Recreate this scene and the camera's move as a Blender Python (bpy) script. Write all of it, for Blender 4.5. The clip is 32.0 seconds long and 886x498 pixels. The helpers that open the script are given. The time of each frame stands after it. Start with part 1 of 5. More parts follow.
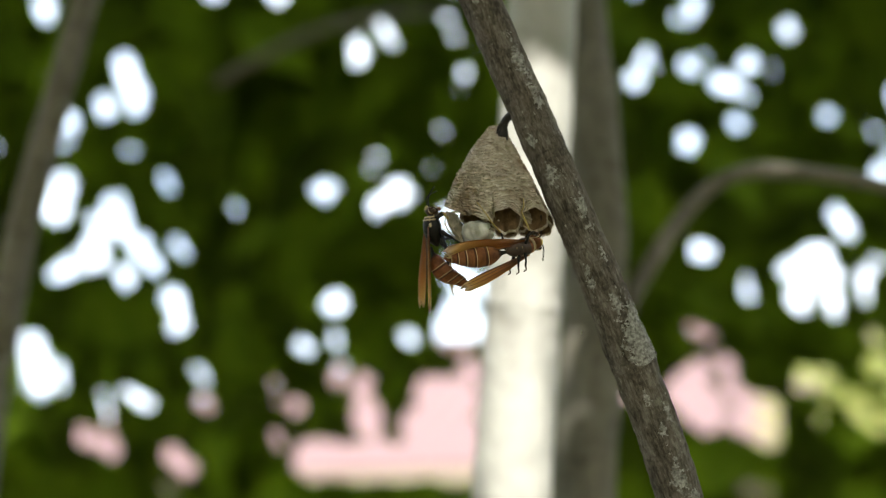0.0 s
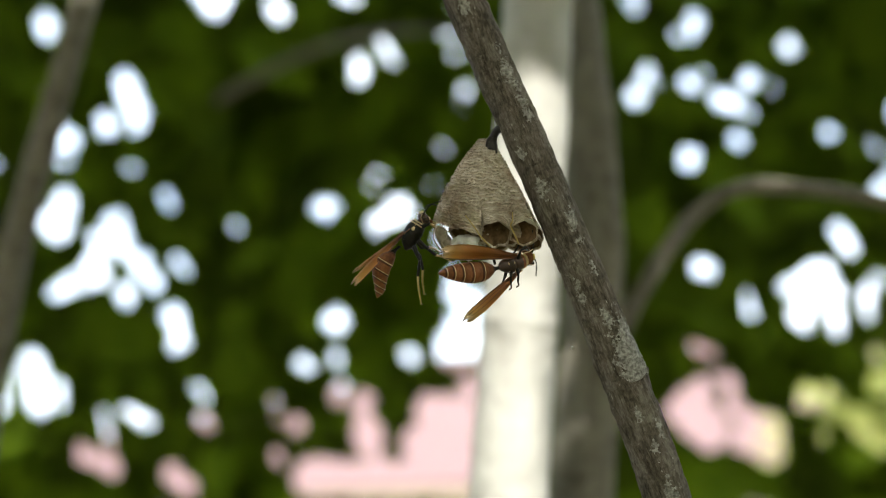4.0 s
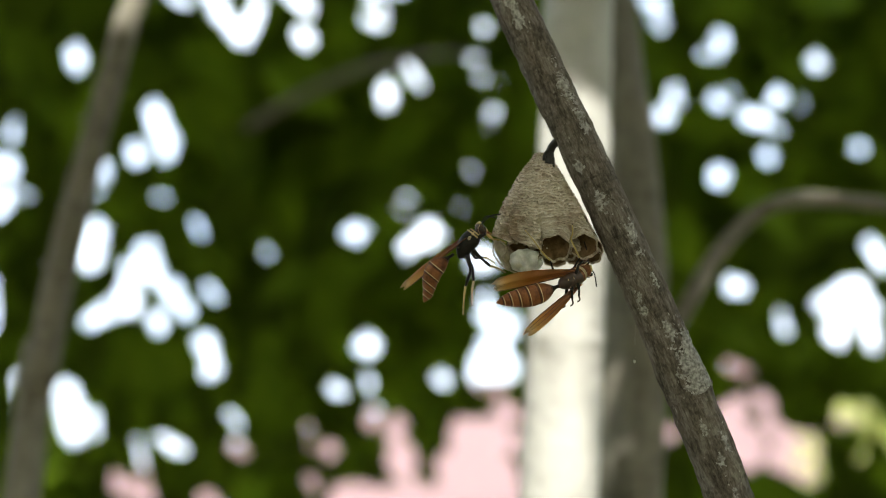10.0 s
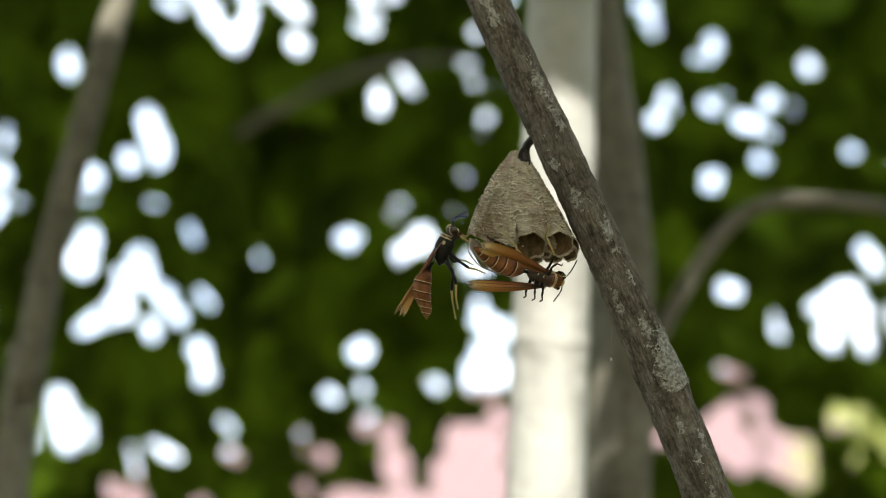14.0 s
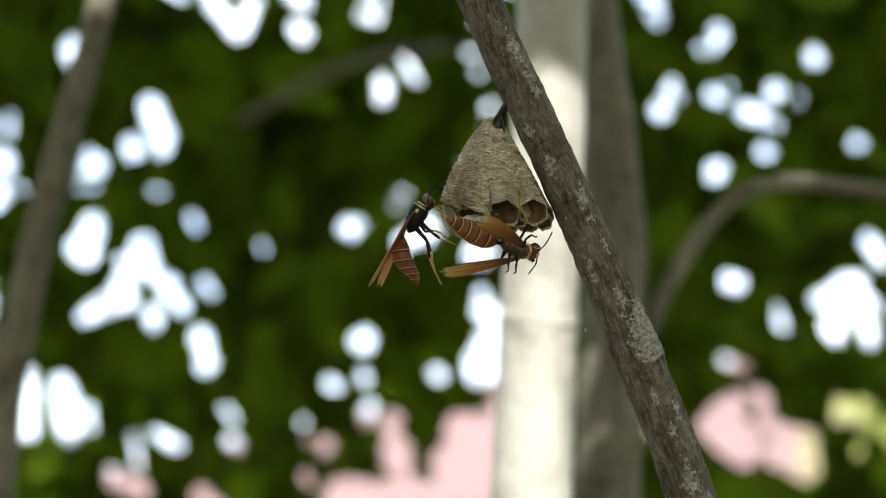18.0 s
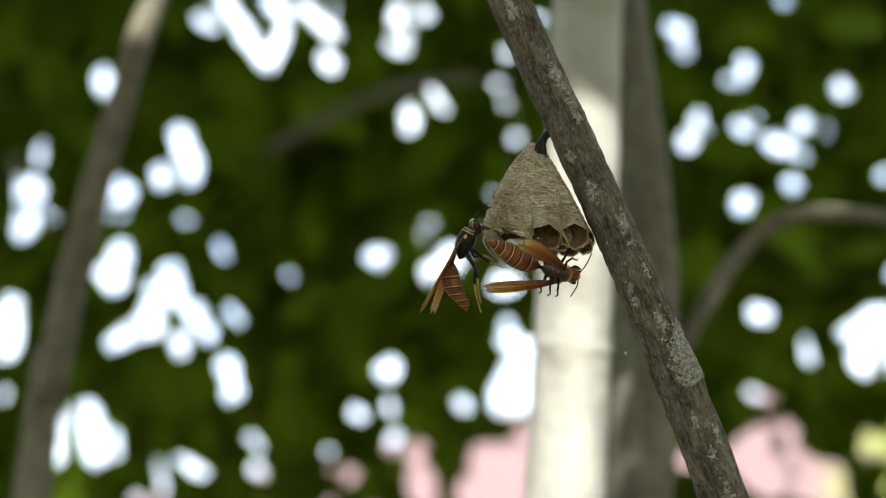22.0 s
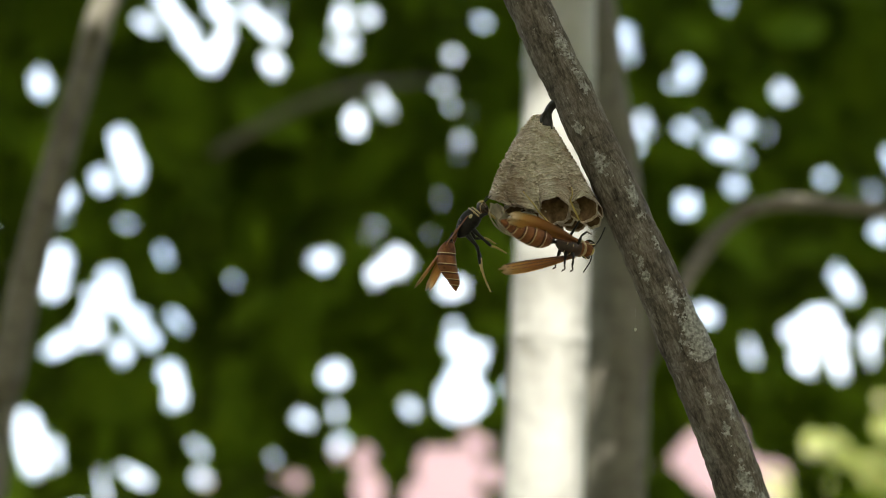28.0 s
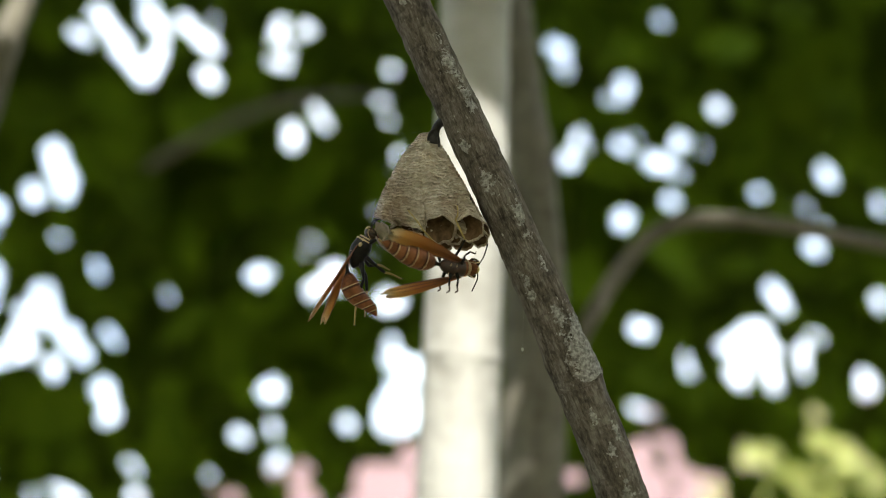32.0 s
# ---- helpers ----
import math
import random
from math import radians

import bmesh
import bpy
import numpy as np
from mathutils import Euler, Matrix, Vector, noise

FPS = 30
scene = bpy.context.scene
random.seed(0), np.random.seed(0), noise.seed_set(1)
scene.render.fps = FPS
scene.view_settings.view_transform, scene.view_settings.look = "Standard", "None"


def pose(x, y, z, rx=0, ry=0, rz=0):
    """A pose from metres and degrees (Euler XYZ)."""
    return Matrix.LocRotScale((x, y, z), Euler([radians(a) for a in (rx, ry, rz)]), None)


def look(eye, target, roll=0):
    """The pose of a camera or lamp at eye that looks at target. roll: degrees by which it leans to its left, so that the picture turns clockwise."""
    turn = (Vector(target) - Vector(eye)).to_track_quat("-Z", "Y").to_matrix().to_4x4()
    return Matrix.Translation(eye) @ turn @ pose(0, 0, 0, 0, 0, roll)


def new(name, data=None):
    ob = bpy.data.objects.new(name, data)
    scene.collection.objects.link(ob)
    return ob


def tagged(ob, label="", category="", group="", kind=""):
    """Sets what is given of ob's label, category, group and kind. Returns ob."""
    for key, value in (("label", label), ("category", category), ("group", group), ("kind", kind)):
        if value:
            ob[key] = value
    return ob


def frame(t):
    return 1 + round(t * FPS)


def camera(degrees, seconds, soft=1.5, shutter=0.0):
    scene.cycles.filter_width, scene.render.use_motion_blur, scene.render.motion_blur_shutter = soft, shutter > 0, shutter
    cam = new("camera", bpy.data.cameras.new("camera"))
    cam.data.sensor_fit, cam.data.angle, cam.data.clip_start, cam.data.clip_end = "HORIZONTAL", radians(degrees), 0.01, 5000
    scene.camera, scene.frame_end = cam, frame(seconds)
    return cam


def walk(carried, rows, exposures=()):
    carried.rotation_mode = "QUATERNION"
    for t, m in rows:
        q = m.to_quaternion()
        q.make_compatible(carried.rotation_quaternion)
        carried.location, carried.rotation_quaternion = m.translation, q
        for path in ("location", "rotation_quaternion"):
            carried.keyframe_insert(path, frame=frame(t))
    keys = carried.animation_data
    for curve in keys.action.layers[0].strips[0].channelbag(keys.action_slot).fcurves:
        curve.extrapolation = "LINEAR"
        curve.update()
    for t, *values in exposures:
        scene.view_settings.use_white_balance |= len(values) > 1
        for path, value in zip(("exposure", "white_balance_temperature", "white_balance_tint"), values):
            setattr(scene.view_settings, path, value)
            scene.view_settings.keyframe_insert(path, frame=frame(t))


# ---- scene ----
cam = camera(40.7, 32.0, soft=1.0)
cam.data.dof.use_dof = True
cam.data.dof.focus_distance = 0.2290
cam.data.dof.aperture_fstop = 8.4
cam.data.dof.aperture_blades = 0
EYE, TILT = 1.5, 18.0
# the near things are laid out in the axes of the first view: x right, y ahead, z up
BASE = pose(0, 0, EYE, TILT, 0, 0)
PATH = [
    (0.0, -0.0000, -0.0000, 0.0000, 0.00, 0.00, -0.00),
    (0.5, -0.0005, -0.0006, 0.0004, 0.23, 0.25, 0.15),
    (1.0, 0.0020, -0.0006, 0.0006, -0.14, 0.42, 0.08),
    (1.5, 0.0036, -0.0010, -0.0001, -0.42, 0.46, -0.00),
    (2.0, 0.0040, 0.0014, -0.0009, -0.39, 0.40, 0.02),
    (2.5, 0.0027, 0.0020, -0.0014, -0.17, 0.41, -0.04),
    (3.0, 0.0024, 0.0018, -0.0006, -0.16, 0.40, -0.00),
    (3.5, 0.0026, 0.0022, -0.0006, 0.03, 0.76, 0.02),
    (5.5, 0.0034, 0.0051, -0.0008, 0.47, 0.99, 0.34),
    (6.0, 0.0019, 0.0038, -0.0006, 0.84, 1.42, 0.33),
    (6.5, 0.0021, 0.0044, -0.0008, 0.69, 1.38, 0.33),
    (7.0, 0.0021, 0.0060, -0.0018, 0.70, 1.32, 0.41),
    (7.5, 0.0027, 0.0055, -0.0013, 0.87, 1.23, 0.39),
    (8.0, 0.0052, 0.0044, -0.0004, 0.86, 1.78, 0.31),
    (8.5, 0.0072, 0.0056, -0.0014, 0.88, 1.90, 0.47),
    (9.0, 0.0034, 0.0053, -0.0018, 1.46, 1.98, 0.78),
    (9.5, -0.0013, 0.0043, -0.0026, 1.61, 1.93, 0.98),
    (10.0, -0.0039, 0.0040, -0.0024, 1.33, 2.04, 1.06),
    (10.5, -0.0058, 0.0030, -0.0013, 1.62, 2.12, 1.06),
    (11.0, -0.0068, 0.0020, -0.0001, 1.61, 2.40, 1.04),
    (11.5, -0.0071, 0.0016, -0.0005, 1.85, 2.65, 1.02),
    (12.0, -0.0050, 0.0024, -0.0020, 1.53, 2.45, 0.92),
    (12.5, -0.0040, 0.0044, -0.0027, 1.07, 2.27, 0.93),
    (13.0, -0.0030, 0.0052, -0.0025, 0.98, 2.51, 0.93),
    (13.5, -0.0022, 0.0052, -0.0030, 1.14, 2.35, 1.19),
    (14.0, 0.0002, 0.0048, -0.0041, 1.16, 2.35, 1.31),
    (14.5, 0.0019, 0.0059, -0.0051, 1.15, 2.18, 1.03),
    (16.5, 0.0071, 0.0078, -0.0059, 1.07, 2.33, 1.01),
    (17.0, 0.0076, 0.0084, -0.0074, 0.84, 2.24, 1.03),
    (17.5, 0.0057, 0.0090, -0.0095, 1.37, 2.07, 1.06),
    (18.0, 0.0070, 0.0088, -0.0091, 1.56, 2.05, 0.96),
    (18.5, 0.0090, 0.0080, -0.0090, 1.52, 2.13, 1.20),
    (19.0, 0.0099, 0.0074, -0.0092, 2.20, 2.15, 1.18),
    (19.5, 0.0100, 0.0078, -0.0089, 2.28, 2.27, 1.07),
    (20.0, 0.0082, 0.0096, -0.0093, 2.14, 2.17, 0.82),
    (20.5, 0.0065, 0.0097, -0.0102, 2.04, 2.24, 0.77),
    (21.0, 0.0058, 0.0083, -0.0104, 2.26, 2.65, 0.82),
    (21.5, 0.0050, 0.0063, -0.0101, 2.84, 3.20, 0.70),
    (22.0, 0.0033, 0.0051, -0.0107, 2.65, 3.54, 0.51),
    (22.5, 0.0019, 0.0049, -0.0109, 2.03, 3.34, 1.01),
    (23.0, 0.0030, 0.0040, -0.0087, 1.74, 3.85, 1.43),
    (23.5, 0.0005, 0.0059, -0.0095, 2.09, 4.13, 1.41),
    (24.0, -0.0009, 0.0072, -0.0095, 1.42, 4.23, 1.32),
    (24.5, -0.0005, 0.0048, -0.0089, 1.29, 4.47, 1.63),
    (25.0, 0.0023, 0.0056, -0.0099, 0.72, 4.17, 1.80),
    (25.5, 0.0029, 0.0077, -0.0115, 0.35, 3.76, 1.80),
    (26.0, 0.0039, 0.0094, -0.0131, 0.44, 4.05, 1.72),
    (26.5, 0.0052, 0.0118, -0.0132, 0.52, 3.80, 1.22),
    (28.5, -0.0131, 0.0151, -0.0177, -0.78, 4.02, 0.82),
    (29.0, -0.0125, 0.0182, -0.0186, -1.18, 4.18, 0.51),
    (29.5, -0.0146, 0.0152, -0.0178, -1.75, 4.23, 0.68),
    (30.0, -0.0114, 0.0161, -0.0146, -2.02, 4.34, 0.52),
    (30.5, -0.0080, 0.0147, -0.0128, -2.36, 4.67, 0.94),
    (31.0, -0.0075, 0.0152, -0.0138, -2.53, 4.64, 0.85),
    (31.5, -0.0053, 0.0132, -0.0134, -2.81, 4.72, 0.81),
    (32.0, 0.0015, 0.0155, -0.0155, -3.00, 4.51, 1.20),
]
walk(cam, [(t, BASE @ pose(x, y, z, 0, 0, yaw) @ pose(0, 0, 0, pitch) @ pose(0, 0, 0, 0, roll) @ pose(0, 0, 0, 90))
           for t, x, y, z, yaw, pitch, roll in PATH], exposures=[(0.0, 1.9, 6900, 5), (32.0, 1.9, 6900, 5)])

# ---- light ----
SUN = Vector((0.05, -0.66, 0.745)).normalized()          # towards the sun, in the axes of BASE
SUN_WORLD = (BASE.to_3x3() @ SUN).normalized()
world = bpy.data.worlds.new("sky")
scene.world = world
world.use_nodes = True
wn = world.node_tree
sky = wn.nodes.new("ShaderNodeTexSky")
sky.sky_type = "NISHITA"
sky.sun_disc = False
sky.sun_elevation = math.asin(SUN_WORLD.z)
sky.sun_rotation = math.atan2(SUN_WORLD.x, SUN_WORLD.y)
sky.dust_density, sky.air_density, sky.ozone_density = 8.0, 1.0, 1.0
# bright broken cloud over the blue
way = wn.nodes.new("ShaderNodeTexCoord")
cloud = wn.nodes.new("ShaderNodeTexNoise")
cloud.inputs["Scale"].default_value, cloud.inputs["Detail"].default_value = 3.5, 5
wn.links.new(way.outputs["Generated"], cloud.inputs["Vector"])
cover = wn.nodes.new("ShaderNodeMapRange")
cover.inputs["From Min"].default_value, cover.inputs["From Max"].default_value = 0.36, 0.56
wn.links.new(cloud.outputs["Fac"], cover.inputs["Value"])
mixed = wn.nodes.new("ShaderNodeMix")
mixed.data_type = "RGBA"
wn.links.new(cover.outputs["Result"], mixed.inputs["Factor"])
bluer = wn.nodes.new("ShaderNodeMix")
bluer.data_type = "RGBA"
bluer.blend_type = "ADD"
bluer.inputs["Factor"].default_value = 1.0
bluer.inputs["B"].default_value = (2.2, 2.6, 3.2, 1)
wn.links.new(sky.outputs["Color"], bluer.inputs["A"])
wn.links.new(bluer.outputs["Result"], mixed.inputs["A"])
mixed.inputs["B"].default_value = (5.15, 5.8, 6.75, 1)
wn.links.new(mixed.outputs["Result"], wn.nodes["Background"].inputs["Color"])
wn.nodes["Background"].inputs["Strength"].default_value = 0.15
sun_data = bpy.data.lights.new("sun", "SUN")
sun_data.energy, sun_data.angle, sun_data.color = 2.75, radians(0.6), (1.0, 0.98, 0.95)
sun = new("sun", sun_data)
sun.matrix_world = look((0, 0, 20), Vector((0, 0, 20)) - SUN_WORLD)


# ---- materials ----
def material(name, colors, scale=50.0, rough=0.7, bump=0.2, bump_scale=None, detail=6.0, stretch=(1, 1, 1),
             island=0.0, spec=0.5, translucent=0.0, coat=0.0, coords="Object", spots=None, metal=0.0, shift=(0, 0, 0), relief=None):
    """A surface of two noises (stain and grain) over the given colours, with relief."""
    m = bpy.data.materials.new(name)
    m.use_nodes = True
    nt = m.node_tree
    N, L = nt.nodes, nt.links
    b = N["Principled BSDF"]
    b.inputs["Roughness"].default_value = rough
    b.inputs["Specular IOR Level"].default_value = spec
    b.inputs["Metallic"].default_value = metal
    b.inputs["Coat Weight"].default_value = coat
    tc = N.new("ShaderNodeTexCoord")
    mp = N.new("ShaderNodeMapping")
    mp.inputs["Scale"].default_value = stretch
    mp.inputs["Location"].default_value = shift
    L.new(tc.outputs[coords], mp.inputs["Vector"])
    big, fine = N.new("ShaderNodeTexNoise"), N.new("ShaderNodeTexNoise")
    big.inputs["Scale"].default_value, big.inputs["Detail"].default_value = scale, detail
    fine.inputs["Scale"].default_value, fine.inputs["Detail"].default_value = (bump_scale or scale * 6), 5
    for n in (big, fine):
        L.new(mp.outputs["Vector"], n.inputs["Vector"])
    ramp = N.new("ShaderNodeValToRGB")
    el = ramp.color_ramp.elements
    while len(el) < len(colors):
        el.new(0.5)
    for i, c in enumerate(colors):
        el[i].position = 0.3 + 0.4 * i / max(1, len(colors) - 1)
        el[i].color = (*c, 1)
    mixv = N.new("ShaderNodeMath")
    mixv.operation = "MULTIPLY_ADD"
    mixv.inputs[1].default_value = 0.35
    L.new(fine.outputs["Fac"], mixv.inputs[0])
    sub = N.new("ShaderNodeMath")
    sub.operation = "MULTIPLY_ADD"
    sub.inputs[1].default_value, sub.inputs[2].default_value = 1.0, -0.175
    L.new(big.outputs["Fac"], sub.inputs[0])
    L.new(sub.outputs[0], mixv.inputs[2])
    L.new(mixv.outputs[0], ramp.inputs["Fac"])
    color = ramp.outputs["Color"]
    if island:
        g = N.new("ShaderNodeNewGeometry")
        hsv = N.new("ShaderNodeHueSaturation")
        ma = N.new("ShaderNodeMath")
        ma.operation = "MULTIPLY_ADD"
        ma.inputs[1].default_value, ma.inputs[2].default_value = island, 1 - island / 2
        L.new(g.outputs["Random Per Island"], ma.inputs[0])
        L.new(ma.outputs[0], hsv.inputs["Value"])
        L.new(color, hsv.inputs["Color"])
        color = hsv.outputs["Color"]
    if spots:
        col, sc, lo, hi = spots
        sp = N.new("ShaderNodeTexNoise")
        sp.inputs["Scale"].default_value, sp.inputs["Detail"].default_value = sc, 4
        L.new(mp.outputs["Vector"], sp.inputs["Vector"])
        mr = N.new("ShaderNodeMapRange")
        mr.inputs["From Min"].default_value, mr.inputs["From Max"].default_value = lo, hi
        L.new(sp.outputs["Fac"], mr.inputs["Value"])
        mx = N.new("ShaderNodeMix")
        mx.data_type = "RGBA"
        L.new(mr.outputs["Result"], mx.inputs["Factor"])
        L.new(color, mx.inputs["A"])
        mx.inputs["B"].default_value = (*col, 1)
        color = mx.outputs["Result"]
    L.new(color, b.inputs["Base Color"])
    if bump:
        bp = N.new("ShaderNodeBump")
        bp.inputs["Strength"].default_value = bump
        bp.inputs["Distance"].default_value = relief or 0.3 / (bump_scale or scale * 6)
        L.new(fine.outputs["Fac"], bp.inputs["Height"])
        L.new(bp.outputs["Normal"], b.inputs["Normal"])
    if translucent:
        tr = N.new("ShaderNodeBsdfTranslucent")
        L.new(color, tr.inputs["Color"])
        ms = N.new("ShaderNodeMixShader")
        ms.inputs["Fac"].default_value = translucent
        L.new(b.outputs["BSDF"], ms.inputs[1])
        L.new(tr.outputs["BSDF"], ms.inputs[2])
        L.new(ms.outputs["Shader"], N["Material Output"].inputs["Surface"])
    return m


class Nodes:
    """Short hand for wiring a node material."""

    def __init__(self, name, rough, spec):
        self.m = bpy.data.materials.new(name)
        self.m.use_nodes = True
        self.N, self.L = self.m.node_tree.nodes, self.m.node_tree.links
        self.b = self.N["Principled BSDF"]
        self.b.inputs["Roughness"].default_value = rough
        self.b.inputs["Specular IOR Level"].default_value = spec

    def put(self, socket, value):
        if isinstance(value, (int, float)):
            socket.default_value = value
        elif isinstance(value, tuple):
            socket.default_value = (*value, 1) if socket.type == "RGBA" else value
        else:
            self.L.new(value, socket)

    def math(self, op, a, b=0.0, c=0.0):
        n = self.N.new("ShaderNodeMath")
        n.operation = op
        for k, x in enumerate((a, b, c)):
            self.put(n.inputs[k], x)
        return n.outputs[0]

    def vec(self, op, a, b=(0, 0, 0)):
        n = self.N.new("ShaderNodeVectorMath")
        n.operation = op
        self.put(n.inputs[0], a)
        self.put(n.inputs[1], b)
        return n.outputs["Value"] if op == "DOT_PRODUCT" else n.outputs["Vector"]

    def xyz(self, x, y, z):
        n = self.N.new("ShaderNodeCombineXYZ")
        for k, q in enumerate((x, y, z)):
            self.put(n.inputs[k], q)
        return n.outputs[0]

    def noise(self, vector, scale, detail=4, rough=0.5, distortion=0.0):
        n = self.N.new("ShaderNodeTexNoise")
        self.L.new(vector, n.inputs["Vector"])
        for key, x in (("Scale", scale), ("Detail", detail), ("Roughness", rough), ("Distortion", distortion)):
            n.inputs[key].default_value = x
        return n.outputs["Fac"]

    def ramp(self, fac, *stops):
        n = self.N.new("ShaderNodeValToRGB")
        el = n.color_ramp.elements
        while len(el) < len(stops):
            el.new(0.5)
        for e, (at, c) in zip(el, stops):
            e.position, e.color = at, (*c, 1) if isinstance(c, tuple) else (c, c, c, 1)
        self.L.new(fac, n.inputs["Fac"])
        return n.outputs["Color"]

    def mix(self, fac, a, b, blend="MIX"):
        n = self.N.new("ShaderNodeMix")
        n.data_type, n.blend_type = "RGBA", blend
        self.put(n.inputs["Factor"], fac)
        self.put(n.inputs["A"], a)
        self.put(n.inputs["B"], b)
        return n.outputs["Result"]

    def done(self, color, height=None, depth=0.0003, strength=1.0):
        self.put(self.b.inputs["Base Color"], color)
        if height is not None:
            n = self.N.new("ShaderNodeBump")
            n.inputs["Strength"].default_value, n.inputs["Distance"].default_value = strength, depth
            self.L.new(height, n.inputs["Height"])
            self.L.new(n.outputs["Normal"], self.b.inputs["Normal"])
        return self.m


def paper_material():
    """Wasp paper: pulp laid strip upon strip across each cell, every load of its own grey or tan."""
    g = Nodes("nest_paper", 0.92, 0.12)
    tc, sep, info = g.N.new("ShaderNodeTexCoord"), g.N.new("ShaderNodeSeparateXYZ"), g.N.new("ShaderNodeObjectInfo")
    g.L.new(tc.outputs["UV"], sep.inputs[0])
    place, u, v, chance = tc.outputs["Object"], sep.outputs["X"], sep.outputs["Y"], info.outputs["Random"]
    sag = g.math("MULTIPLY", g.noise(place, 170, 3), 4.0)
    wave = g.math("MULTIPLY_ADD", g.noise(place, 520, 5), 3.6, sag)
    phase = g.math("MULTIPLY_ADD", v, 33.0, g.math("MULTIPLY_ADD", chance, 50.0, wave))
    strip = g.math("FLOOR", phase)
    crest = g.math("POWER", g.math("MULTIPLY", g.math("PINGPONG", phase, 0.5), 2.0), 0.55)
    load = g.noise(g.xyz(g.math("MULTIPLY", u, 7.0), g.math("MULTIPLY", strip, 5.3), g.math("MULTIPLY", chance, 30.0)), 1.0, 2)
    fibre = g.noise(g.xyz(g.math("MULTIPLY", u, 60.0), g.math("MULTIPLY", v, 420.0), chance), 1.0, 4, 0.6)
    stain = g.noise(place, 140, 4)
    color = g.ramp(load, (0.30, (0.38, 0.31, 0.245)), (0.48, (0.47, 0.405, 0.335)), (0.70, (0.60, 0.54, 0.465)))
    color = g.mix(1.0, color, g.ramp(fibre, (0.34, 0.66), (0.58, 1.12)), "MULTIPLY")
    # grooves between strips darkened in the colour, in place of their shade
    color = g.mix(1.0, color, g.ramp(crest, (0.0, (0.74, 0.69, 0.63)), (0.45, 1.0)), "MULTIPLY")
    color = g.mix(1.0, color, g.ramp(stain, (0.34, (0.64, 0.56, 0.49)), (0.58, 1.04)), "MULTIPLY")
    height = g.math("MULTIPLY_ADD", fibre, 0.35, crest)
    return g.done(color, height, 0.00026)


def bark_material(name, tones, way, lichen=None, grain=1.0):
    """Bark with fine splits along the stem, mottled patches and, where given, thin pale lichen films."""
    g = Nodes(name, 0.92, 0.15)
    tc = g.N.new("ShaderNodeTexCoord")
    place = tc.outputs["Object"]
    along = g.vec("DOT_PRODUCT", place, way)
    across = Vector(way).cross(Vector((0, 1, 0))).normalized()
    depth = Vector(way).cross(across)
    x, y = g.vec("DOT_PRODUCT", place, tuple(across)), g.vec("DOT_PRODUCT", place, tuple(depth))
    fibres = g.noise(g.xyz(x, y, g.math("MULTIPLY", along, 0.30)), 2600 * grain, 4, 0.62, 0.5)
    streaks = g.noise(g.xyz(x, y, g.math("MULTIPLY", along, 0.16)), 1300 * grain, 4, 0.6, 0.2)
    mottle = g.noise(g.xyz(x, y, g.math("MULTIPLY", along, 0.5)), 300 * grain, 5, 0.62)
    cracks = g.noise(g.xyz(g.math("MULTIPLY", x, 0.3), g.math("MULTIPLY", y, 0.3), along), 900 * grain, 3, 0.6)
    mixed = g.math("MULTIPLY_ADD", streaks, 0.34, g.math("MULTIPLY_ADD", mottle, 0.46, g.math("MULTIPLY", fibres, 0.46)))
    color = g.ramp(mixed, (0.49, tones[0]), (0.62, tones[1]), (0.78, tones[2]))
    color = g.mix(1.0, color, g.ramp(cracks, (0.33, 0.70), (0.46, 1.0)), "MULTIPLY")
    height = g.math("MULTIPLY_ADD", fibres, 0.6, g.math("MULTIPLY_ADD", streaks, 1.0, g.math("MULTIPLY", cracks, 0.35)))
    if lichen:
        film = g.noise(g.xyz(x, y, g.math("MULTIPLY", along, 0.55)), 260, 5, 0.66, 0.3)
        dots = g.noise(g.xyz(x, y, g.math("MULTIPLY", along, 0.6)), 850, 2, 0.5)
        flecks = g.math("MULTIPLY_ADD", fibres, 0.3, film)
        color = g.mix(g.ramp(flecks, (0.79, 0.0), (0.90, 0.75)), color, lichen)
        color = g.mix(g.ramp(dots, (0.715, 0.0), (0.76, 0.9)), color, lichen)
    return g.done(color, height, 0.00028 / grain)


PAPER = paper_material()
PAPER_THIN = material("thin_paper", [(0.30, 0.255, 0.19), (0.52, 0.46, 0.36)], 500, 0.85, 0.3, spec=0.2, translucent=0.35)
# brown paper of the cell insides, its colour darkened for the shade in them
PAPER_SHADED = material("shaded_cell_paper", [(0.060, 0.035, 0.018), (0.175, 0.112, 0.060)], 700, 0.9, 0.5, 1800, spec=0.1)
SILK = material("white_silk", [(0.50, 0.48, 0.43), (0.76, 0.74, 0.69)], 520, 0.45, 0.5, spec=0.3, translucent=0.3)
STALK = material("dark_stalk", [(0.006, 0.005, 0.005), (0.022, 0.018, 0.016)], 700, 0.45, 0.5, spec=0.3)
BARK = bark_material("grey_brown_bark", ((0.034, 0.027, 0.021), (0.100, 0.085, 0.069), (0.205, 0.186, 0.160)), (0.376, 0.0, -0.927), (0.40, 0.385, 0.345))
LICHEN = material("pale_lichen", [(0.11, 0.104, 0.094), (0.23, 0.222, 0.205), (0.37, 0.362, 0.338)], 1300, 0.95, 0.8, 2600, spec=0.1)
PALE_BARK = material("pale_smooth_bark", [(0.25, 0.242, 0.222), (0.385, 0.377, 0.354), (0.465, 0.456, 0.432)], 30, 0.85, 0.5, 160, spec=0.2)
GREY_BARK = bark_material("grey_smooth_bark", ((0.088, 0.080, 0.062), (0.162, 0.149, 0.119), (0.25, 0.233, 0.19)), (0.05, 0.0, 1.0), None, 0.3)
